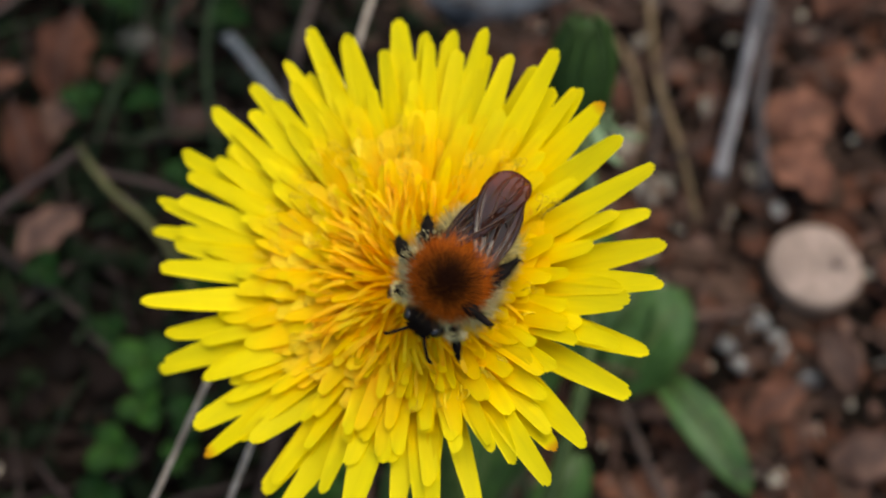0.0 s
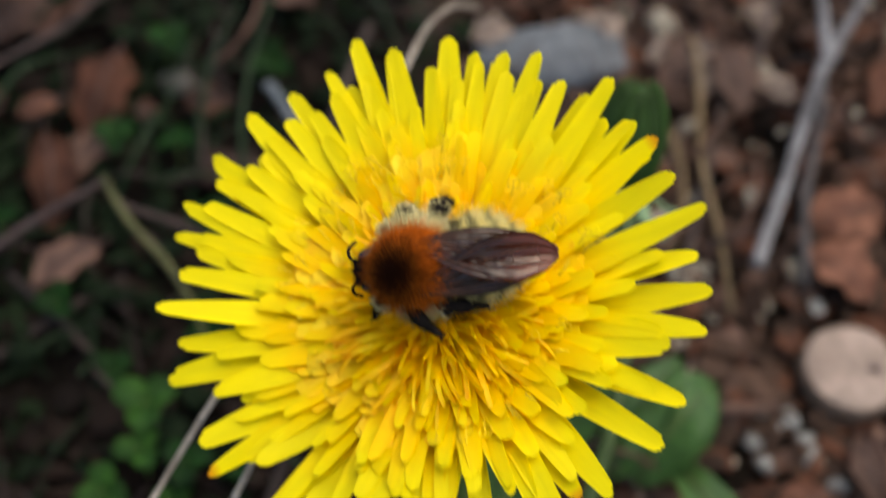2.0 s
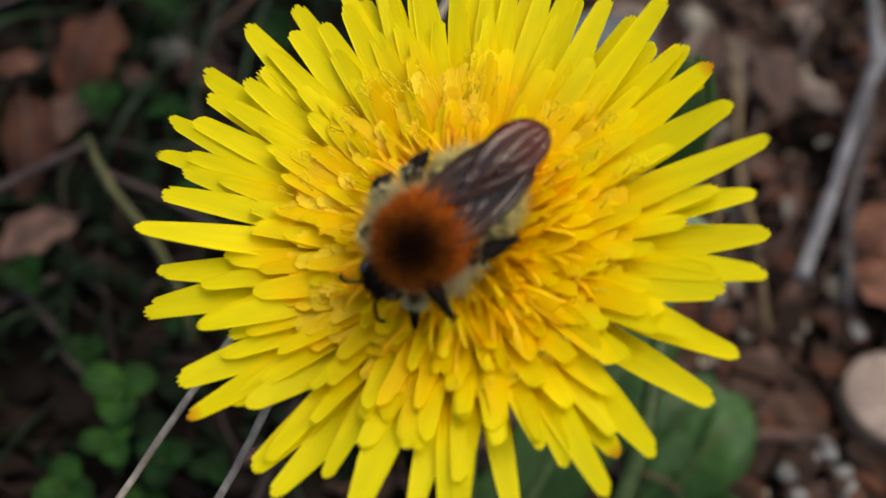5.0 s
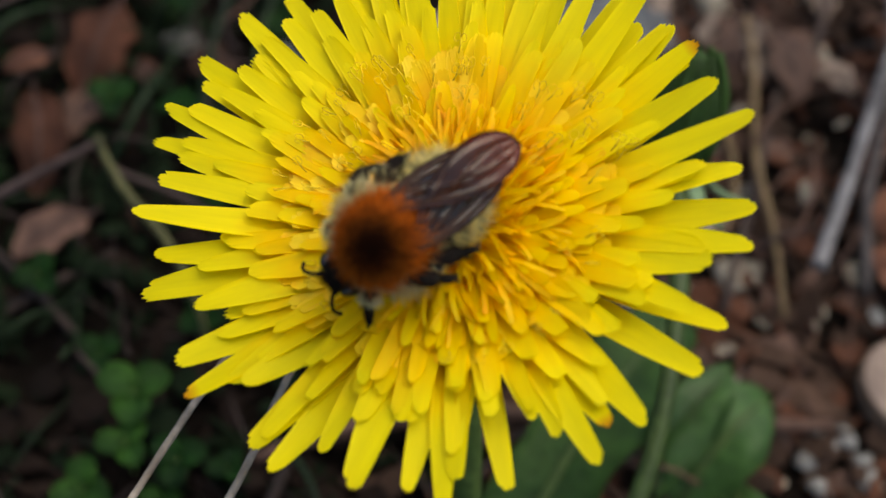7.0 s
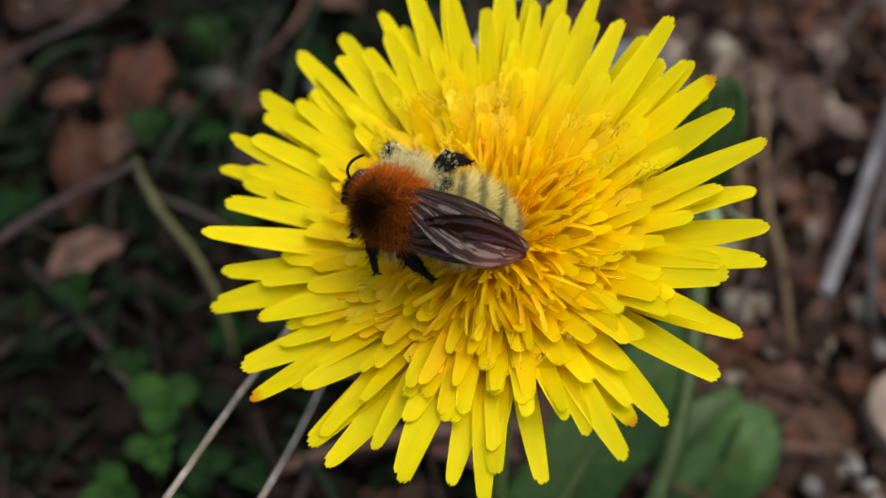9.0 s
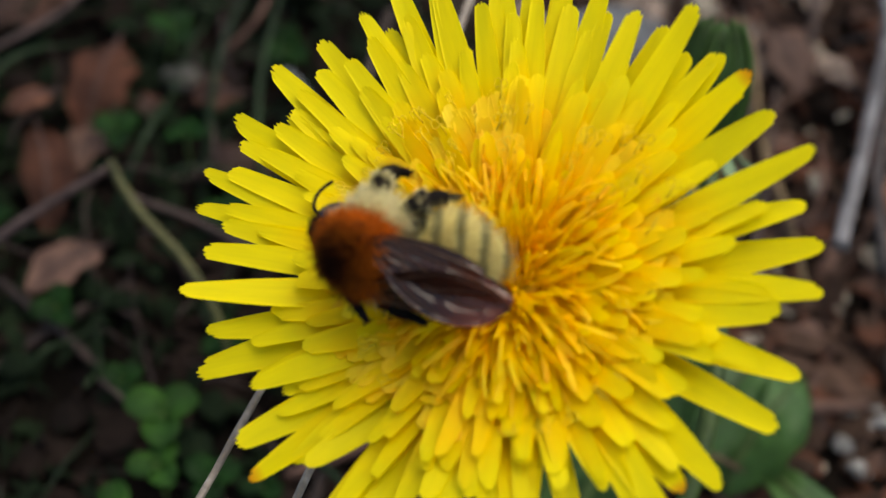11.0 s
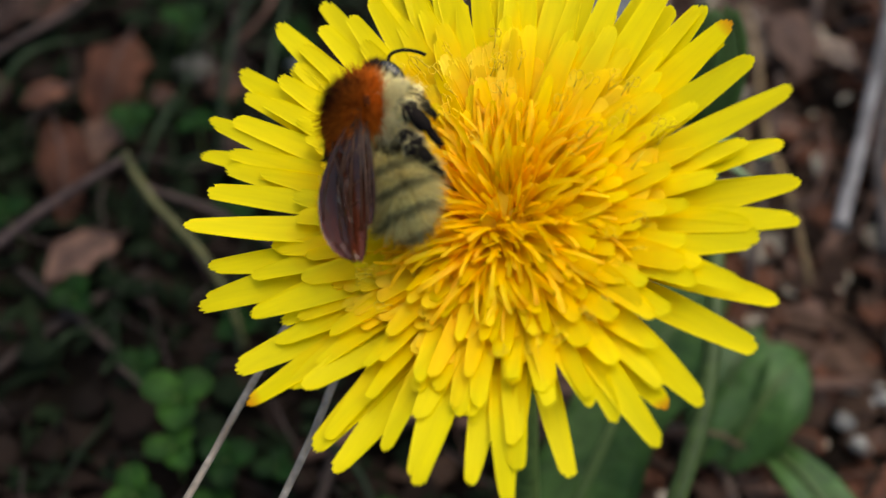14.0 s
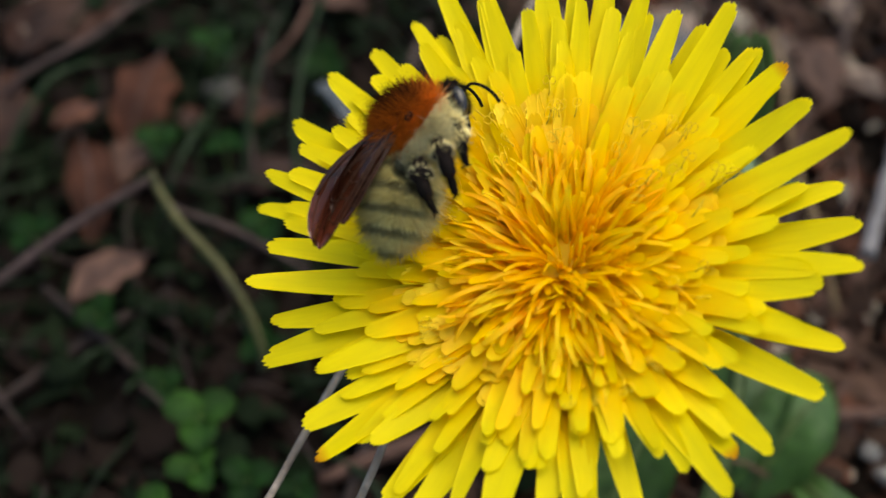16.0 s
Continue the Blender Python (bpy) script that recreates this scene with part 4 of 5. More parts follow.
# ---- the dandelion ----
HEAD = (
    (0, -0.00044, -0.00562, 0.06698, 10.29, -15.37, -3.88),
    (0.5, -0.00075, -0.00502, 0.06513, 10.31, -15.13, -3.28),
    (1, -0.00033, -0.00400, 0.06490, 10.32, -14.44, -3.15),
    (1.5, -0.00103, 0.00113, 0.06684, 9.53, -11.98, -2.11),
    (2, 0.00146, -0.00491, 0.06689, 12.37, -14.43, -3.52),
    (2.5, 0.00282, -0.00616, 0.06586, 14.05, -14.99, -3.32),
    (3, 0.00085, -0.00373, 0.06464, 12.52, -14.48, -2.82),
    (3.2, 0.00022, -0.00283, 0.06464, 9.89, -14.00, -2.47),
    (5.3, -0.00174, -0.00072, 0.06420, 12.12, -12.66, -2.31),
    (5.5, -0.00243, 0.00190, 0.06577, 7.92, -12.40, -2.06),
    (6, -0.00006, -0.00189, 0.06430, 11.45, -12.78, -2.11),
    (6.5, -0.00108, 0.00022, 0.06354, 10.27, -13.05, -2.37),
    (7, -0.00209, 0.00168, 0.06323, 9.22, -12.55, -1.47),
    (7.5, -0.00295, 0.00279, 0.06242, 10.30, -12.85, -1.74),
    (8, -0.00244, 0.00284, 0.06164, 10.42, -13.21, -1.98),
    (8.5, -0.00415, 0.00206, 0.06089, 10.96, -14.39, -2.76),
    (9, -0.00068, 0.00152, 0.05965, 12.44, -13.54, -1.73),
    (11.3, -0.00188, -0.00600, 0.06140, 18.35, -15.68, -5.23),
    (11.5, -0.00034, -0.00436, 0.06061, 14.73, -13.58, -3.88),
    (12, -0.00009, -0.00420, 0.06262, 14.46, -13.28, -3.57),
    (12.5, -0.00266, -0.00437, 0.06183, 13.95, -14.38, -4.10),
    (13, -0.00200, -0.00324, 0.06265, 14.46, -14.04, -3.52),
    (13.5, -0.00154, -0.00333, 0.06254, 13.97, -14.48, -4.24),
    (14, -0.00205, -0.00261, 0.06236, 13.24, -13.89, -4.25),
    (14.5, -0.00075, -0.00275, 0.06106, 13.71, -13.93, -2.80),
    (15, 0.00131, -0.00370, 0.06179, 14.88, -13.71, -3.24),
    (15.5, 0.00153, -0.00372, 0.06193, 16.18, -15.24, -2.42),
    (16, 0.00040, -0.00371, 0.06080, 15.26, -14.77, -2.59),
)
STEM_FOOT = Vector((4.5, -13.0, 0)) * MM
# heading (degrees, anticlockwise from +x), reach and rise (mm) of the outermost florets, as they stand round the head
OUTER_TURN = (174, 165.7, 159.6, 152.4, 148.4, 138, 129.7, 120.9, 113.3, 106.5, 94.6, 82, 74.5, 65.8, 55.9, 47.9, 41.4, 32.6, 22.1, 15, 7.5, -2.5, -7.7, -17.6, -28.4, -43, -49.8, -55.2, -73.4, -82.6, -85.8, -93.2, -103.8, -120, -126.6, -134.7, -141.8, -148.4, -156.7, -164.3, -170.9, -177.4)
OUTER_REACH = (20.6, 23.1, 22.9, 22, 23.8, 23.6, 23.3, 22.3, 23.4, 21.6, 21.7, 20.2, 20.6, 18.7, 20.3, 19.2, 19.5, 18.8, 19.8, 18.3, 18.8, 18.6, 16.3, 18.1, 18.1, 17.7, 16.5, 18.2, 17.4, 15.1, 18.6, 17.4, 18.1, 19.4, 19.1, 16.7, 20.3, 19.9, 17.5, 21.3, 20.2, 21.1)
OUTER_RISE = (0.8, -1, 0, -0.9, -1.5, -0.6, -2, -0.5, 0.1, -0, -0.1, 0.3, 0.4, 1.3, 2, 0.3, 0.3, 0.9, 1.2, -0.6, -1.6, 0.2, -0, -1.6, -1.2, -0.4, -0.3, 0.4, -0.8, 0.3, 0.1, -0.5, 0.7, -0.2, -0.6, 1.1, 0.4, 0.4, 1.1, -0.2, 0.2, 2.4)
RED_TIPS = (16, 26, 36)
HEART = pose(0.9 * MM, -0.7 * MM, 0)


def ray_floret(L, W, bend=0.0, side=0.0, cup=0.06, twist=0.0, thick=0.09, n=9, base_w=0.34, blunt=0.66, nick=0.10, seed=0):
    """Verts and faces of a strap-shaped floret along x (mm): a narrow claw that widens to an even ribbon, faint grooves, and a blunt end of five teeth."""
    r = random.Random(seed)
    across = 9
    nicks = [r.uniform(0.1, 1.8) for _ in range(across)]
    skew = r.uniform(-0.2, 0.2)
    top = []
    for i in range(n + 1):
        s = 1 - (1 - i / n) ** 1.25
        grow = min(1.0, s / 0.55)
        w = W * (base_w + (1 - base_w) * grow * grow * (3 - 2 * grow))
        if s > 0.6:
            w *= 1 - (1 - blunt) * ((s - 0.6) / 0.4) ** 1.6
        zc = bend * L * math.sin(math.pi * s) * (0.6 + 0.4 * s)
        yc = side * L * s * s
        for j in range(across):
            v = j / (across - 1) * 2 - 1
            x = s * L
            if i == n:
                x += skew * v * W * 0.5 - (nick * W * nicks[j] if j % 2 else 0) - 0.2 * W * abs(v) ** 2
            y0 = v * w / 2
            z0 = cup * W * (v * v - 0.3) + (0.016 if j % 2 == 0 else -0.016) * W
            tw = twist * s
            top.append((x, yc + y0 * math.cos(tw) - z0 * math.sin(tw), zc + y0 * math.sin(tw) + z0 * math.cos(tw)))
    N = len(top)
    verts = [Vector(q) * MM for q in top] + [Vector((q[0], q[1], q[2] - thick)) * MM for q in top]
    faces = []
    for i in range(n):
        for j in range(across - 1):
            a = i * across + j
            faces += [(a, a + across, a + across + 1, a + 1), (N + a, N + a + 1, N + a + across + 1, N + a + across)]
    # the cut edge has its own corners, so that it stays crisp
    rim = [i * across for i in range(n)] + [n * across + j for j in range(across)] + [i * across + across - 1 for i in range(n - 1, -1, -1)]
    k = len(verts)
    verts += [verts[i] for i in rim] + [verts[N + i] for i in rim]
    m = len(rim)
    faces += [(k + i, k + m + i, k + m + i + 1, k + i + 1) for i in range(m - 1)]
    return verts, faces


def floret_pose(turn, r0, z0, r1, z1, L0, roll=0.0, wide=1.0):
    """Pose of a floret of length L0 with its base at r0, z0 and its tip at r1, z1 (mm) round the heart of the head."""
    L = math.hypot(r1 - r0, z1 - z0)
    e = math.degrees(math.atan2(z1 - z0, r1 - r0))
    return HEART @ pose(0, 0, 0, 0, 0, turn) @ pose(r0 * MM, 0, z0 * MM, 0, -e, 0) @ pose(0, 0, 0, roll, 0, 0) @ Matrix.Diagonal((L / L0, wide, 1, 1))


def spread(turn):
    """How much wider than its mean the head is towards a heading: fuller on its upper left side."""
    return 1.0 + 0.13 * math.cos(radians(turn - 135))


def dome(rad):
    """Height (mm) to which floret ends rise at a distance from the heart."""
    return 1.6 - 0.0055 * rad * rad


def dandelion():
    r = random.Random(21)
    base = new("dandelion")
    base.matrix_basis = Matrix.Translation(STEM_FOOT)
    stem = put("stem", mesh_of("stem", *tube([(0, 0, -3 + i * 5.4) for i in range(12)], [1.35 - 0.015 * i for i in range(12)], 14, 0.05, 3), M_STEM), base, label="hollow pale green stem")
    # receptacle and green cup
    prof = ((-11, 1.2), (-10.5, 2.4), (-8.5, 3.6), (-6, 4.0), (-4, 4.2), (-2.6, 4.0), (-1.8, 3.0), (-1.5, 1.0))
    verts, faces = [], []
    for z, rad in prof:
        for k in range(20):
            a = 2 * math.pi * k / 20
            verts.append((math.cos(a) * rad * MM, math.sin(a) * rad * MM, z * MM))
    for i in range(len(prof) - 1):
        for k in range(20):
            a, b = i * 20 + k, i * 20 + (k + 1) % 20
            faces.append((a, b, b + 20, a + 20))
    faces += [tuple(range(19, -1, -1)), tuple(range((len(prof) - 1) * 20, len(prof) * 20))]
    head = put("flower_head", mesh_of("flower_head", verts, faces, M_BRACT), base, label="open bright yellow flower head")
    me = mesh_of("bract", *strap(9, 2.0, 0.1, 0, 0.12, 0, 0, 0.2, 6, lambda s: 1 - 0.85 * s ** 2), M_BRACT)
    for k in range(14):
        put("bract", me, head, pose(0, 0, 0, 0, 0, 360 / 14 * k) @ pose(3.0 * MM, 0, -9 * MM, 0, -40 + (k % 3) * 8, 0), "green bract under the petals")
    put("floret_bed", mesh_of("floret_bed", *blob(5.2, 5.2, 1.7, 24, 12, 0.25, 4), M_BED), head, HEART @ pose(0, 0, -1.5 * MM), "orange bed of packed floret bases")
    # outermost florets
    bows = [r.uniform(-0.07, 0.07) for _ in range(12)]
    kinds = [mesh_of("outer_floret", *ray_floret(17.5, r.uniform(1.7, 2.3), r.uniform(-0.02, 0.04), bows[k], r.uniform(-0.02, 0.06), r.uniform(-0.15, 0.15), 0.1, 11, 0.3, r.uniform(0.38, 0.58), seed=k), M_PETAL) for k in range(12)]
    red = mesh_of("outer_floret", *ray_floret(17.5, 2.1, 0.0, 0.01, 0.04, 0.1, 0.1, 11, 0.3, 0.42, seed=40), M_PETAL_TIP)
    for i, (turn, reach, rise) in enumerate(zip(OUTER_TURN, OUTER_REACH, OUTER_RISE)):
        pick = r.randrange(12)
        me = red if i in RED_TIPS else kinds[pick]
        turn -= 0 if i in RED_TIPS else math.degrees(bows[pick]) * 0.88
        put("floret", me, head, floret_pose(turn, 2.6, -2.3 - (i % 2) * 0.4, reach, rise, 17.5, r.uniform(-8, 8), r.uniform(0.95, 1.12)))
    # inner rows, each shorter and steeper
    rows = ((34, 2.6, -1.9, 16.6, 1.7, M_PETAL), (36, 2.4, -1.6, 14.6, 1.6, M_PETAL), (36, 2.1, -1.3, 12.4, 1.5, M_PETAL), (36, 1.8, -0.9, 10.4, 1.35, M_PETAL), (40, 1.5, -0.6, 8.6, 1.0, M_INNER),
            (46, 1.2, -0.3, 6.6, 0.76, M_INNER))
    for k, (count, r0, z0, r1, w, mat) in enumerate(rows):
        z1 = dome(r1)
        L0 = math.hypot(r1 - r0, z1 - z0)
        kinds = [mesh_of("floret", *ray_floret(L0, w * r.uniform(0.9, 1.1), r.uniform(-0.01, 0.045), r.uniform(-0.08, 0.08) * (1 + k * 0.1), r.uniform(-0.02, 0.06), r.uniform(-0.2, 0.2) * (1 + k * 0.2), 0.085, 9, 0.36, r.uniform(0.42, 0.62), seed=60 + k * 9 + q), mat) for q in range(7)]
        for i in range(count):
            turn = 360 / count * (i + r.uniform(-0.42, 0.42)) + k * 37
            tip = (r1 + r.uniform(-2.4, 2.0) * min(1, r1 / 10)) * spread(turn)
            put("floret", kinds[r.randrange(7)], head, floret_pose(turn, r0 * r.uniform(0.7, 1.1), z0, tip, dome(tip) + r.uniform(-0.3, 0.35), L0, r.uniform(-7, 7) * (1 + k * 0.2), r.uniform(0.9, 1.15)))
    kinds = [mesh_of("floret", *ray_floret(17.0, r.uniform(1.6, 2.1), r.uniform(-0.01, 0.03), r.uniform(-0.03, 0.03), 0.03, r.uniform(-0.15, 0.15), 0.09, 10, 0.3, r.uniform(0.45, 0.65), seed=140 + q), M_PETAL) for q in range(5)]
    for i in range(24):
        turn = 48 + 5.2 * i + r.uniform(-2, 2)
        tip = r.uniform(17.2, 19.0) * spread(turn)
        put("floret", kinds[i % 5], head, floret_pose(turn, 2.6, -2.1, tip, r.uniform(-0.6, 0.1), 17.0, r.uniform(-8, 8)))
    # florets packed beneath and between the ones that stand out, too many to count
    pieces = []
    for i in range(300):
        tip = 4.5 + 7.0 * math.sqrt(r.random())
        r0 = 0.8 + 0.1 * tip
        L = math.hypot(tip - r0, dome(tip) + 1.5)
        v, f = ray_floret(L, r.uniform(0.8, 1.15) + tip * 0.03, r.uniform(-0.02, 0.03), r.uniform(-0.05, 0.05), 0.03, r.uniform(-0.2, 0.2), 0.08, 6, 0.4, 0.75, seed=200 + i)
        turn = r.uniform(0, 360)
        m = floret_pose(turn, r0, -1.9 + (16 - tip) * 0.07, tip * spread(turn), dome(tip) - r.uniform(0.35, 0.8), L, r.uniform(-10, 10))
        pieces.append(([m @ q for q in v], f))
    put("floret_underlayer", mesh_of("floret_underlayer", *joined(pieces), M_UNDER), head, label="closely packed yellow florets between the upper ones")["kind"] = "stuff"
    # the shaggy heart of the head: young thin florets in a tuft, too many to count
    pieces = []
    for i in range(560):
        rb, turn = 3.9 * r.random() ** 0.55, r.uniform(0, 360)
        L = r.uniform(1.9, 3.8) + 0.4 * rb
        v, f = ray_floret(L, r.uniform(0.20, 0.44), r.uniform(-0.06, 0.24), r.uniform(-0.35, 0.35), 0.1, r.uniform(-0.9, 0.9), 0.07, 5, 0.6, 0.8, seed=700 + i)
        m = HEART @ pose(0, 0, 0, 0, 0, turn) @ pose(rb * MM, 0, (-0.3 + rb * 0.12) * MM, r.uniform(-20, 20), -(max(12, 78 - rb * 22) + r.uniform(-16, 16)), r.uniform(-60, 60) / (1 + rb))
        pieces.append(([m @ q for q in v], f))
    put("floret_tuft", mesh_of("floret_tuft", *joined(pieces), M_TUFT), head, label="shaggy orange-yellow tuft of young florets")["kind"] = "stuff"
    # forked, coiled stigmas over the florets
    stig = []
    for k in range(8):
        h = r.uniform(0.7, 1.2)
        arms = []
        for s in (-1, 1):
            rad, open_turn = r.uniform(0.17, 0.30), r.uniform(3.6, 5.6)
            pts = [(s * rad * (1 - math.cos(open_turn * q / 12)), 0.12 * q / 12 * s, h + rad * 1.2 * math.sin(open_turn * q / 12)) for q in range(13)]
            arms.append(tube(pts, [0.025] * 13, 5))
        stig.append(mesh_of("stigma", *joined([tube([(0, 0, 0), (0.08, 0, h * 0.5), (0, 0, h)], [0.05, 0.045, 0.035], 5), *arms]), M_STIGMA))
    for i in range(64):
        rad = 4.0 + 8.0 * math.sqrt(r.random())
        turn = r.uniform(0, 360) if i % 3 == 0 else r.uniform(15, 175)
        rad = min(rad, 9.0) if turn > 180 else rad
        put("stigma", stig[r.randrange(8)], head, HEART @ pose(0, 0, 0, 0, 0, turn) @ pose(rad * MM, 0, (dome(rad) + 0.1) * MM, r.uniform(-30, 30), 30 + rad * 3.0, 0) @ pose(0, 0, 0, 0, 0, r.uniform(0, 360)))
    tagged(base, "bright yellow open dandelion on a pale green stem", "flower")
    return base, stem, head


DANDELION, STEM, FLOWER_HEAD = dandelion()


# ---- the bumblebee ----
def fur(name, rx, ry, rz, count, length, seed, mat, parent, m, lean=(-0.5, 0, 0), fn=None, keep=None, width=0.036):
    """A coat of short tapering hairs over a rounded body."""
    r = random.Random(seed)
    verts, faces = [], []
    while len(faces) < count * 3:
        q = Vector((r.gauss(0, 1), r.gauss(0, 1), r.gauss(0, 1))).normalized()
        if keep and not keep(q):
            continue
        p = fn(q) if fn else q
        root = Vector((p.x * rx, p.y * ry, p.z * rz))
        nrm = Vector((q.x / rx, q.y / ry, q.z / rz)).normalized()
        d = (nrm + Vector(lean) * r.uniform(0.5, 1.2) + Vector((r.gauss(0, 0.28), r.gauss(0, 0.28), r.gauss(0, 0.28)))).normalized()
        L = length * (r.uniform(0.5, 1.1) if r.random() < 0.8 else r.uniform(1.0, 1.55))
        u = d.orthogonal().normalized()
        v = d.cross(u)
        k = len(verts)
        for a in (0, 2.1, 4.2):
            verts.append((root * 0.97 + (u * math.cos(a) + v * math.sin(a)) * width) * MM)
        verts.append((root + d * L + Vector(lean) * L * 0.25) * MM)
        faces += [(k, k + 1, k + 3), (k + 1, k + 2, k + 3), (k + 2, k, k + 3)]
    return put(name, mesh_of(name, verts, faces, mat), parent, m)


def leg(points, radii, seed):
    """A jointed leg: thigh, shin, slim toothed foot with two claws, with stiff bristles."""
    r = random.Random(seed)
    pieces = []
    p = [Vector(q) for q in points]
    line, rad = [], []
    for i in range(len(p) - 1):
        a, b = p[i], p[i + 1]
        ra, rb = radii[i]
        for k in range(5):
            u = k / 5
            line.append(a.lerp(b, u))
            rad.append((ra + (rb - ra) * min(1, u * 1.3)) * (0.72 if k == 0 else 1.0))
    line.append(p[-1])
    rad.append(radii[-1][1] * 0.85)
    pieces.append(tube(line, rad, 10))
    for i in range(len(p) - 1):
        a, b = p[i], p[i + 1]
        ra, rb = radii[i]
        for _ in range(260):
            s = r.random()
            d = Vector((r.gauss(0, 1), r.gauss(0, 1), r.gauss(0, 1))).normalized()
            q = a.lerp(b, s)
            w = (ra + rb) / 2
            e = q + (d + (b - a).normalized() * 0.6) * w * r.uniform(1.0, 1.7)
            u = d.orthogonal().normalized() * 0.03
            pieces.append(([(q + u) * MM, (q - u) * MM, (q + d.cross(u)) * MM, e * MM], [(0, 1, 3), (1, 2, 3), (2, 0, 3)]))
    d = (p[-1] - p[-2]).normalized()
    for s in (-1, 1):
        side = d.orthogonal().normalized() * s
        pieces.append(tube([p[-1], p[-1] + d * 0.25 + side * 0.16, p[-1] + d * 0.3 + side * 0.4], [0.08, 0.07, 0.03], 5))
    return joined(pieces)


def wing(L, W, side, seed, curve=0.05):
    """Membrane outline of a folded wing, root at the origin and tip at -x, with its veins."""
    n, m = 14, 25
    verts, faces = [], []

    def at(s, v):
        grow = 0.16 + 0.84 * math.sin(math.pi / 2 * min(1, s / 0.62)) ** 1.3
        end = math.sqrt(max(0.0, 1 - (max(0.0, s - 0.62) / 0.38) ** 2.2))
        lead, trail = 0.2 * grow * end, 0.8 * grow * end
        y = W * (-lead * (1 - v) + trail * v) * side
        z = curve * L * math.sin(math.pi * s) * (1 - 0.8 * v) + 0.014 * W * math.sin(v * 24 + s * 3) * min(1, s * 4)
        return Vector((-s * L, -y, z))

    for i in range(n + 1):
        for j in range(m):
            verts.append(at(1 - (1 - i / n) ** 1.7, j / (m - 1)) * MM)
    N = len(verts)
    verts += [v - Vector((0, 0, 0.04 * MM)) for v in verts]
    for i in range(n):
        for j in range(m - 1):
            a = i * m + j
            q = (a, a + m, a + m + 1, a + 1)
            faces += [q, tuple(N + k for k in reversed(q))]
        for a, c in ((i * m, (i + 1) * m), (i * m + m - 1, (i + 1) * m + m - 1)):
            faces.append((a, N + a, N + c, c))
    veins = []
    for v0, v1, s1 in ((0.0, 0.0, 0.95), (0.08, 0.14, 0.8), (0.3, 0.35, 0.86), (0.5, 0.62, 0.85), (0.75, 0.92, 0.7)):
        pts = [at(0.02 + s1 * k / 8, v0 + (v1 - v0) * k / 8) + Vector((0, 0, 0.03)) for k in range(9)]
        veins.append(tube(pts, [0.075 - 0.004 * k for k in range(9)], 5))
    for s, a, b in ((0.5, 0.14, 0.33), (0.62, 0.14, 0.34), (0.68, 0.35, 0.6), (0.45, 0.32, 0.55), (0.78, 0.05, 0.3)):
        veins.append(tube([at(s, a) + Vector((0, 0, 0.03)), at(s + 0.03, (a + b) / 2) + Vector((0, 0, 0.03)), at(s + 0.02, b) + Vector((0, 0, 0.03))], [0.035] * 3, 5))
    return (verts, faces), joined(veins)


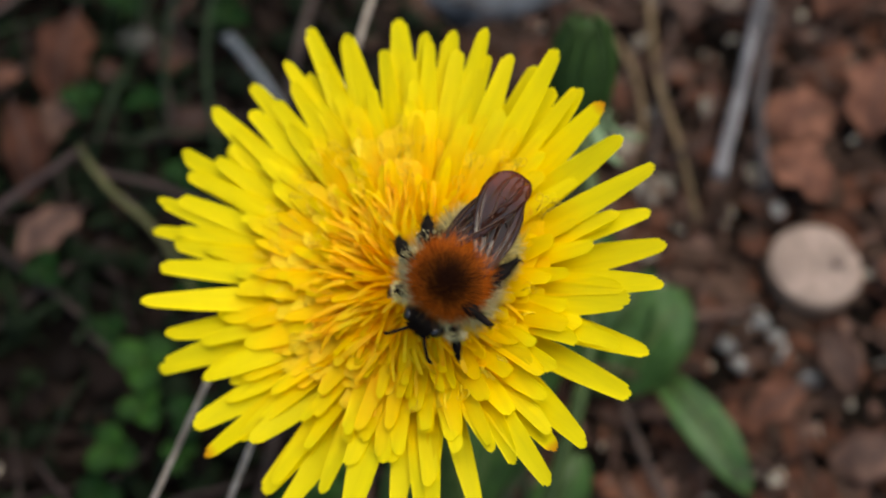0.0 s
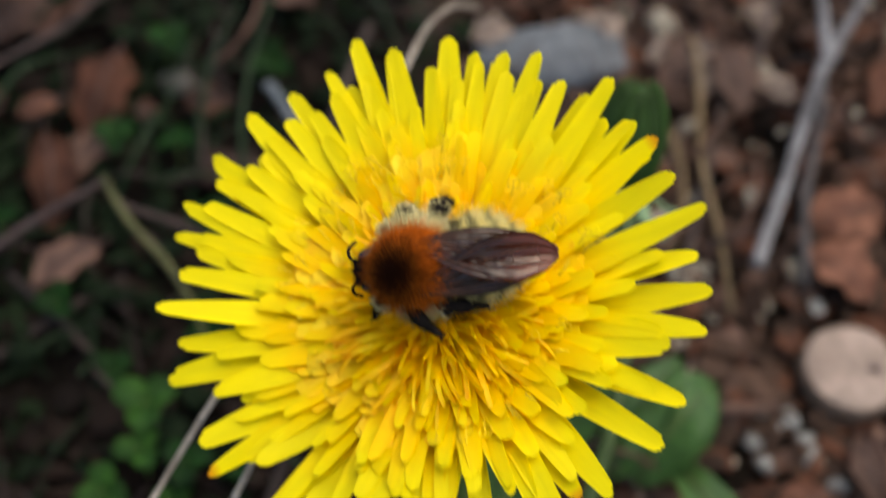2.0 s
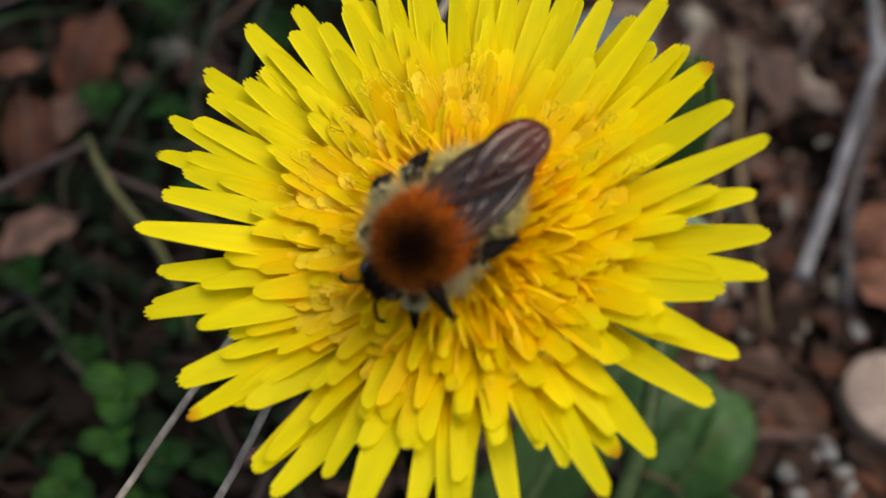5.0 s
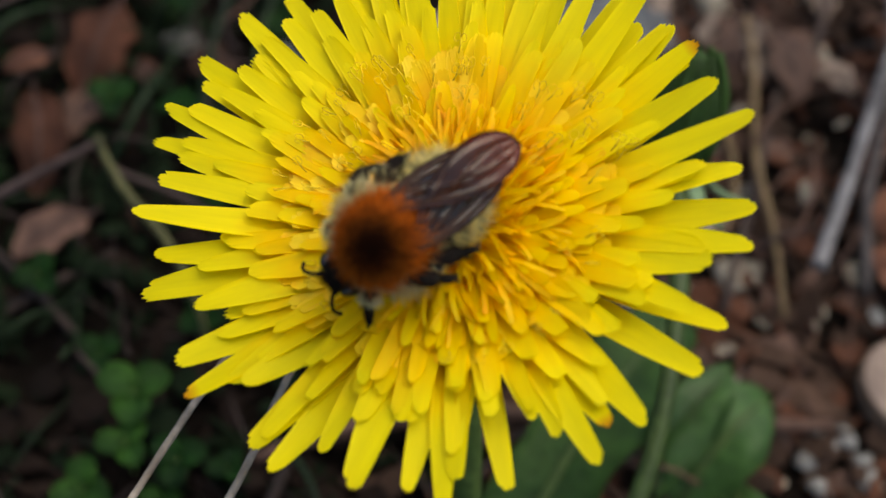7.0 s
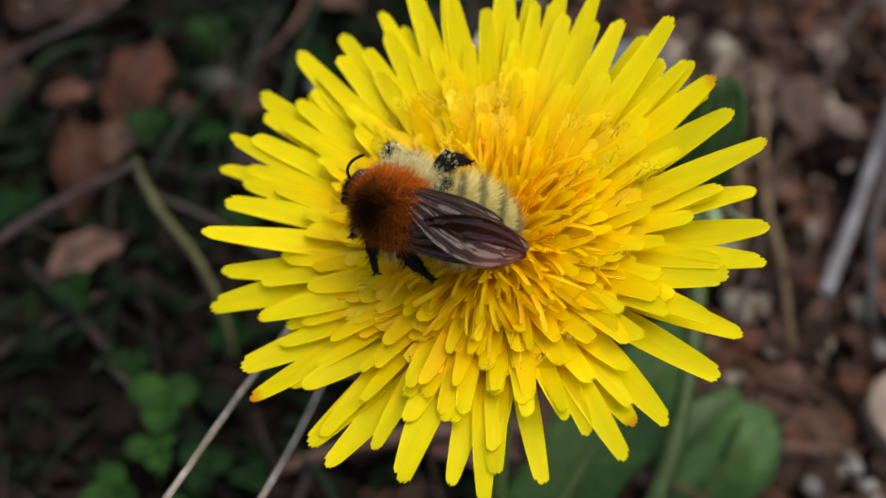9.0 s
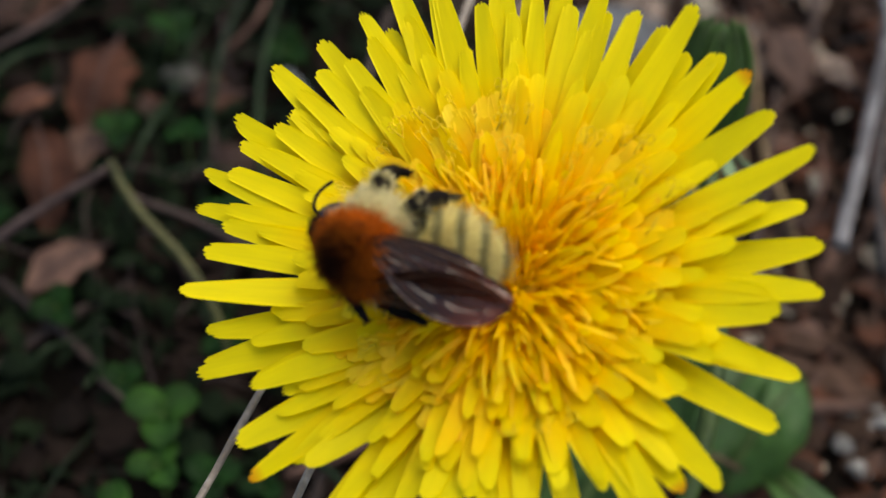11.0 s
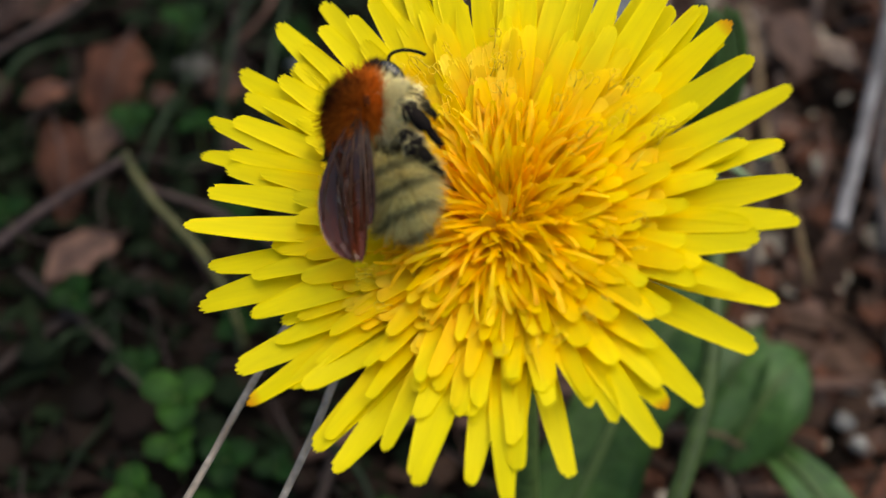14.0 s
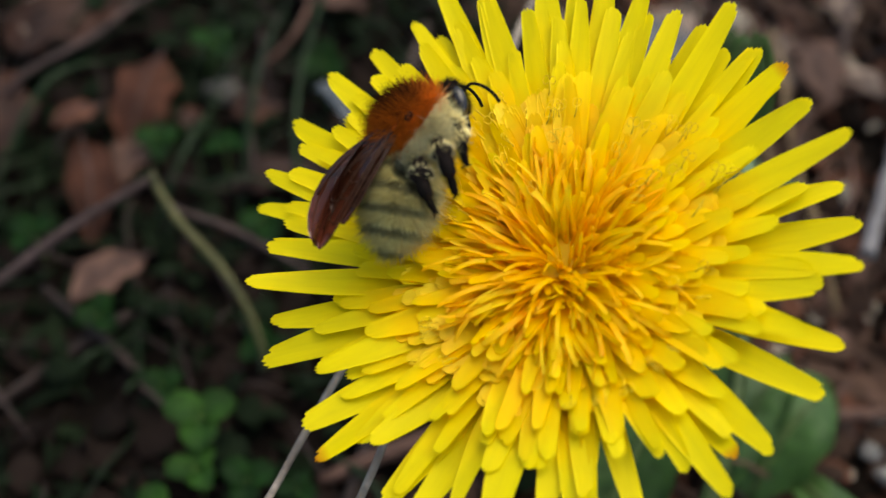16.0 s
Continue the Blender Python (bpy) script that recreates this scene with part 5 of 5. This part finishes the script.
def bumblebee():
    bee = new("bumblebee")

    thorax = put("thorax", mesh_of("thorax", *blob(2.5, 2.3, 2.15, 22, 14), M_FUR_THORAX), bee, label="furry ginger thorax with a dark centre and cream sides")
    fur("thorax_fur", 2.35, 2.05, 2.0, 14000, 1.15, 1, M_FUR_THORAX, thorax, None, (-0.3, 0, 0.0))
    fur("side_fur", 2.4, 2.5, 2.1, 5200, 1.5, 9, M_FUR_CREAM, thorax, None, (-0.15, 0, -0.1), keep=lambda q: q.z < 0.0 and q.x < 0.4 and abs(q.y) > 0.45)["label"] = "long cream side fur"
    egg = lambda q: Vector((q.x, q.y * (1 - 0.12 * q.x if q.x > 0 else 1 - 0.36 * q.x * q.x), q.z * (1 if q.x > 0 else 1 - 0.4 * q.x * q.x)))
    am = pose(-4.1 * MM, 0, -1.85 * MM, 0, -24, 0)
    abdomen = put("abdomen", mesh_of("abdomen", *blob(2.9, 2.22, 1.78, 22, 16, fn=egg), M_ABDOMEN), bee, am, "furry cream abdomen with dark bands")
    fur("abdomen_fur", 2.85, 2.15, 1.7, 13000, 1.3, 2, M_FUR_ABDOMEN, abdomen, None, (-0.4, 0, 0.05), egg, width=0.05)
    hm = pose(2.8 * MM, 0, -1.3 * MM, 0, 40, 0)
    head = put("head", mesh_of("head", *blob(0.85, 1.35, 1.45, 18, 12), M_CHITIN), bee, hm, "dark head with cream face fur")
    fur("face_fur", 0.85, 1.3, 1.4, 1300, 0.4, 3, M_FUR_HEAD, head, None, (0.2, 0, 0), keep=lambda q: abs(q.y) < 0.62)
    for s in (-1, 1):
        put("eye", mesh_of("eye", *blob(0.55, 0.45, 1.0, 14, 10), M_EYE), head, pose(0.15 * MM, s * 1.15 * MM, 0.05 * MM, s * 12, 0, s * 10), "glossy black eye")
        pts = spline([(0.7, s * 0.45, 0.35), (0.95, s * 0.7, 0.75), (1.3, s * 1.0, 0.9), (1.85, s * 1.4, 0.55), (2.3, s * 1.7, -0.1), (2.5, s * 1.9, -0.7)], 4)
        put("antenna", mesh_of("antenna", *tube(pts, [0.115] * len(pts), 7, 0.1, 5), M_CHITIN), head, label="black bent antenna")
    put("mouthparts", mesh_of("mouthparts", *tube([(0.5, 0, -1.1), (0.6, 0, -1.8), (0.3, 0, -2.6)], [0.35, 0.22, 0.1], 8), M_CHITIN), head)
    for s in (1, -1):
        lift = 0.28 if s > 0 else 0.0
        (v, f), (vv, vf) = wing(9.9, 3.5, s, 1)
        w = put("forewing", mesh_of("forewing", v, f, M_WING), bee, pose(-0.2 * MM, s * 1.75 * MM, (1.3 + lift) * MM, -24 if s > 0 else 40, -4, s * 9), "folded smoky brown translucent forewing")
        put("vein", mesh_of("vein", vv, vf, M_VEIN), w)
        (v, f), (vv, vf) = wing(6.7, 2.6, s, 2)
        w = put("hindwing", mesh_of("hindwing", v, f, M_WING), bee, pose(-1.3 * MM, s * 1.9 * MM, (0.9 + lift * 0.5) * MM, -27 if s > 0 else 44, -4, s * 6), "folded smoky brown hindwing")
        put("vein", mesh_of("vein", vv, vf, M_VEIN), w)
        put("wing_shoulder", mesh_of("wing_shoulder", *blob(0.45, 0.26, 0.28, 12, 8), M_CHITIN), bee, pose(-0.1 * MM, s * 2.1 * MM, 0.95 * MM), "black wing shoulder plate")
    legs = {}
    for s, tag in ((1, "l"), (-1, "r")):
        spec = {
            "front_leg": ((1.5, s * 1.1, -1.6), [(0, 0, 0), (0.9, s * 1.5, 0.5), (1.9, s * 2.2, -0.6), (2.4, s * 2.6, -1.8), (2.7, s * 2.8, -2.4)], [(0.4, 0.4), (0.36, 0.42), (0.3, 0.26), (0.19, 0.17)]),
            "middle_leg": ((0.0, s * 1.5, -1.7), [(0, 0, 0), (0.3, s * 1.8, 1.5), (0.3, s * 3.5, 0.9), (-0.4, s * 4.6, -0.6), (-1.0, s * 5.0, -1.9)], [(0.44, 0.44), (0.46, 0.6), (0.46, 0.38), (0.24, 0.2)]),
            "hind_leg": ((-1.6, s * 1.6, -1.7), [(0, 0, 0), (-0.3, s * 1.7, 1.2), (-1.5, s * 2.7, 0.7), (-2.5, s * 3.0, -0.6), (-3.1, s * 3.1, -1.6)], [(0.46, 0.46), (0.46, 0.7), (0.48, 0.36), (0.22, 0.18)]),
        }
        for i, (name, (hip, pts, radii)) in enumerate(spec.items()):
            short = (0.64, 0.70, 0.76)[i]
            pts = [(x * short, y * short, z * short) for x, y, z in pts]
            radii = [(a * 1.15, b * 1.2) for a, b in radii]
            ob = put(name, mesh_of(name, *leg(pts, radii, i * 7 + (s > 0)), M_CHITIN), bee, Matrix.Translation(Vector(hip) * MM), "black bristly " + name.replace("_", " "))
            thigh = Vector(pts[1])
            fur("thigh_fur", thigh.length * 0.44, 0.5, 0.5, 700, 0.65, 40 + i, M_FUR_CREAM, ob, Matrix.Translation(thigh * 0.45 * MM) @ thigh.to_track_quat("X", "Z").to_matrix().to_4x4(), (0.2, 0, -0.1))["label"] = "cream fur on the thigh"
            shin = Vector(pts[2]) - Vector(pts[1])
            fur("shin_fur", shin.length * 0.22, 0.6, 0.6, 420, 0.4, 60 + i, M_FUR_CREAM, ob, Matrix.Translation((Vector(pts[1]) + shin * 0.6) * MM) @ shin.to_track_quat("X", "Z").to_matrix().to_4x4(), (0.2, 0, 0.0))["label"] = "cream hair band on the shin"
            legs[tag + name[0]] = (ob, Vector(hip) * MM, Vector(pts[-1]))
    tagged(bee, "ginger and cream furry bumblebee clinging to the yellow flower", "bee")
    return bee, legs


BEE, LEGS = bumblebee()
# seconds, thorax x y z over the flower head (mm), heading, lean to its left, nose-up (degrees)
BEE_STEPS = (
    (0, 5.6, -2.4, 6.6, -116, 18, 24), (0.5, 3.4, -1.3, 6.6, -140, 20, 12), (1, 2.5, 0, 6.6, -164, 22, 8), (1.5, 0.4, 0.5, 6.6, -170.5, 24, 6), (2, 0.5, 0.4, 6.6, -171, 24, 5), (2.5, 0.9, 0.6, 6.6, -171.4, 24, 5),
    (3, 0.3, -1.9, 6.6, -151, 24, 5), (3.2, 0.1, -2.3, 6.6, -148, 24, 5), (5.3, 0.5, -3.6, 6.6, -120, 20, 5), (5.5, 1.3, -3.4, 6.6, -114.3, 20, 5), (6, 0.5, -4.1, 6.6, -117.4, 20, 3), (6.5, -1.1, -4.9, 6.6, -131, 22, 4),
    (7, -1.7, -4.8, 6.6, -136, 24, 4), (7.5, -2.1, -4, 6.6, -143, 26, 5), (8, -2.7, -3.3, 6.5, -155.5, 28, 3), (8.5, -3.5, -3.2, 6.5, -167, 30, 3), (9, -4.7, -1.1, 6.4, -195, 36, 2), (11.3, -6.7, -0.3, 5.7, -199, 42, 0), (11.5, -7.6, 0, 5.7, -207, 42, 0),
    (12, -8.8, -1.4, 5.7, -191, 42, 0), (12.5, -9.1, 0.1, 5.7, -218, 45, 0), (13, -9.6, 1.5, 5.7, -228.5, 46, 0), (13.5, -8, 3.1, 5.7, -246, 47, 0), (14, -6.9, 4, 5.7, -263.5, 47, 0), (14.5, -6.7, 4.9, 5.7, -274, 48, 0),
    (15, -5.9, 4.9, 5.7, -284, 49, 0), (15.5, -7.1, 5.6, 5.7, -297, 51, 0), (16, -7.9, 7.2, 5.7, -302, 52, 0))
# seconds, and where the foot points to from the hip, in the bee's own space (mm)
LEG_REACH = {
    "rm": ((0, -2.0, -4.2, -0.5), (0.5, -1.1, -3.1, -3.2), (1, 1.3, -2.0, -3.6), (2, -0.2, -1.8, -3.5), (3, -1.8, -2.4, -3.6), (5.5, -2.4, -3.7, -1.6), (6, -2.8, -3.4, -1.7), (7, -3.1, -3.2, -1.5), (8, -2.0, -2.2, -3.6), (9, 2.3, -1.2, -3.1), (11.5, -0.7, -0.7, -1.8), (12, -1.4, -1.5, -2.5), (12.5, -1.0, -1.4, -2.1), (13, -0.7, -1.2, -2.1), (14, -3.4, -2.5, -1.8), (15, -2.6, -1.5, -2.0), (16, -2.7, -1.8, -2.4)),
    "rh": ((0, -3.5, -3.7, 0.4), (1, -0.6, -2.6, -2.9), (2, -1.1, -2.4, -3.0), (3, -2.7, -2.6, -1.5), (6, -4.4, -2.9, -0.5), (7, -4.5, -2.9, -0.8), (8, -3.3, -2.4, -1.4), (9, -1.7, -1.7, -3.1), (12, -4.6, -1.7, -3.0), (12.5, -3.2, -2.6, -2.7), (13, -2.8, -2.7, -3.0), (14, -4.7, -1.9, -3.8), (16, -3.8, -2.1, -2.7)),
    "rf": ((0, -0.2, -3.0, -2.8), (5.5, -0.4, -2.6, -3.0), (6, 0.0, -2.1, -3.3), (14, -2.3, -1.7, -2.4), (16, -2.3, -1.4, -2.8)),
    "lm": ((0.5, 2.0, 2.8, 3.1), (1, 0.4, 5.4, 2.3), (1.5, -2.6, 6.3, 2.6), (2, -2.8, 5.7, 3.0), (2.5, -2.7, 5.6, 2.9), (3, -1.2, 4.1, 2.1), (5.5, 2.8, 3.0, 2.3), (6, 0.2, 2.5, 3.4), (7, -2.6, 3.5, 1.9), (8, -3.9, 4.2, 2.5), (9, -0.1, 5.1, 4.2), (12, -2.1, 2.0, 3.6), (13, 0.9, 2.0, 3.8), (14, -2.5, 2.4, 4.3), (15, -1.2, 2.8, 5.4)),
    "lh": ((0, -2.6, 1.6, 2.0), (1, -2.9, 1.5, 2.3), (2, -3.4, 1.7, 1.3), (3, -3.5, 1.7, 1.5), (6, -2.9, 2.1, 1.2), (9, -2.6, 3.0, 2.0), (12, -4.0, 2.2, 1.9), (15, -2.9, 2.1, 4.6)),
}
# seconds, and how far the wind pushes the straws aside at the flower's height (mm)
STRAW_SWAY = ((0, -0.2), (1.5, 0), (3, 0.85), (5.5, -0.5), (7, -0.6), (9, 0.5), (12, 0.4), (13, 0.3), (14, -0.2), (15, 1.5), (16, 2.85))


def motions():
    heads = [(t, pose(x, y, z, a, b, c)) for t, x, y, z, a, b, c in HEAD]
    into = Matrix.Translation(STEM_FOOT).inverted()
    walk(FLOWER_HEAD, [(t, into @ m) for t, m in heads])
    rows = []
    for t, m in heads:
        end = into @ (m @ (Vector((0, 0, -9)) * MM))
        rows.append((t, end.to_track_quat("Z", "Y").to_matrix().to_4x4()))
    walk(STEM, rows)
    for straw, foot in ((STRAW_A, (-35, -50, 1)), (STRAW_B, (-25, -50, 1))):
        at = Matrix.Translation(Vector(foot) * MM)
        walk(straw, [(t, at @ pose(0, 0, 0, 0, math.degrees(dx / 43), 0) @ at.inverted()) for t, dx in STRAW_SWAY])
    ts = [b[0] for b in BEE_STEPS]
    rows = []
    for t, m in heads:
        x, y, z, turn, lean, nose = (float(np.interp(t, ts, [b[k] for b in BEE_STEPS])) for k in range(1, 7))
        rows.append((t, m @ pose(x * MM, y * MM, z * MM) @ pose(0, 0, 0, 0, 0, turn) @ pose(0, 0, 0, 0, -nose, 0) @ pose(0, 0, 0, -lean, 0, 0)))
    walk(BEE, rows)
    for k, (tag, (ob, hip, foot)) in enumerate(LEGS.items()):
        rows = []
        for t, _ in heads:
            if tag in LEG_REACH:
                keys = LEG_REACH[tag]
                aim = Vector([float(np.interp(t, [q[0] for q in keys], [q[c] for q in keys])) for c in (1, 2, 3)])
                turned = foot.rotation_difference(aim).to_matrix().to_4x4()
            else:
                turned = pose(0, 0, 0, float(np.interp(t, ts, [b[5] for b in BEE_STEPS])), 0, 0)
            rows.append((t, Matrix.Translation(hip) @ turned @ pose(0, 0, 0, 0, 0, 3 * math.sin(t * 5.3 + k))))
        walk(ob, rows)
    at = pose(10.5 * MM, -18 * MM, 0)
    walk(BUD, [(t, at @ pose(0, 0, 0, -math.degrees(dx / 90), math.degrees(dx / 42), 0) @ at.inverted() @ BUD_AT) for t, dx in BUD_SWAY])


motions()
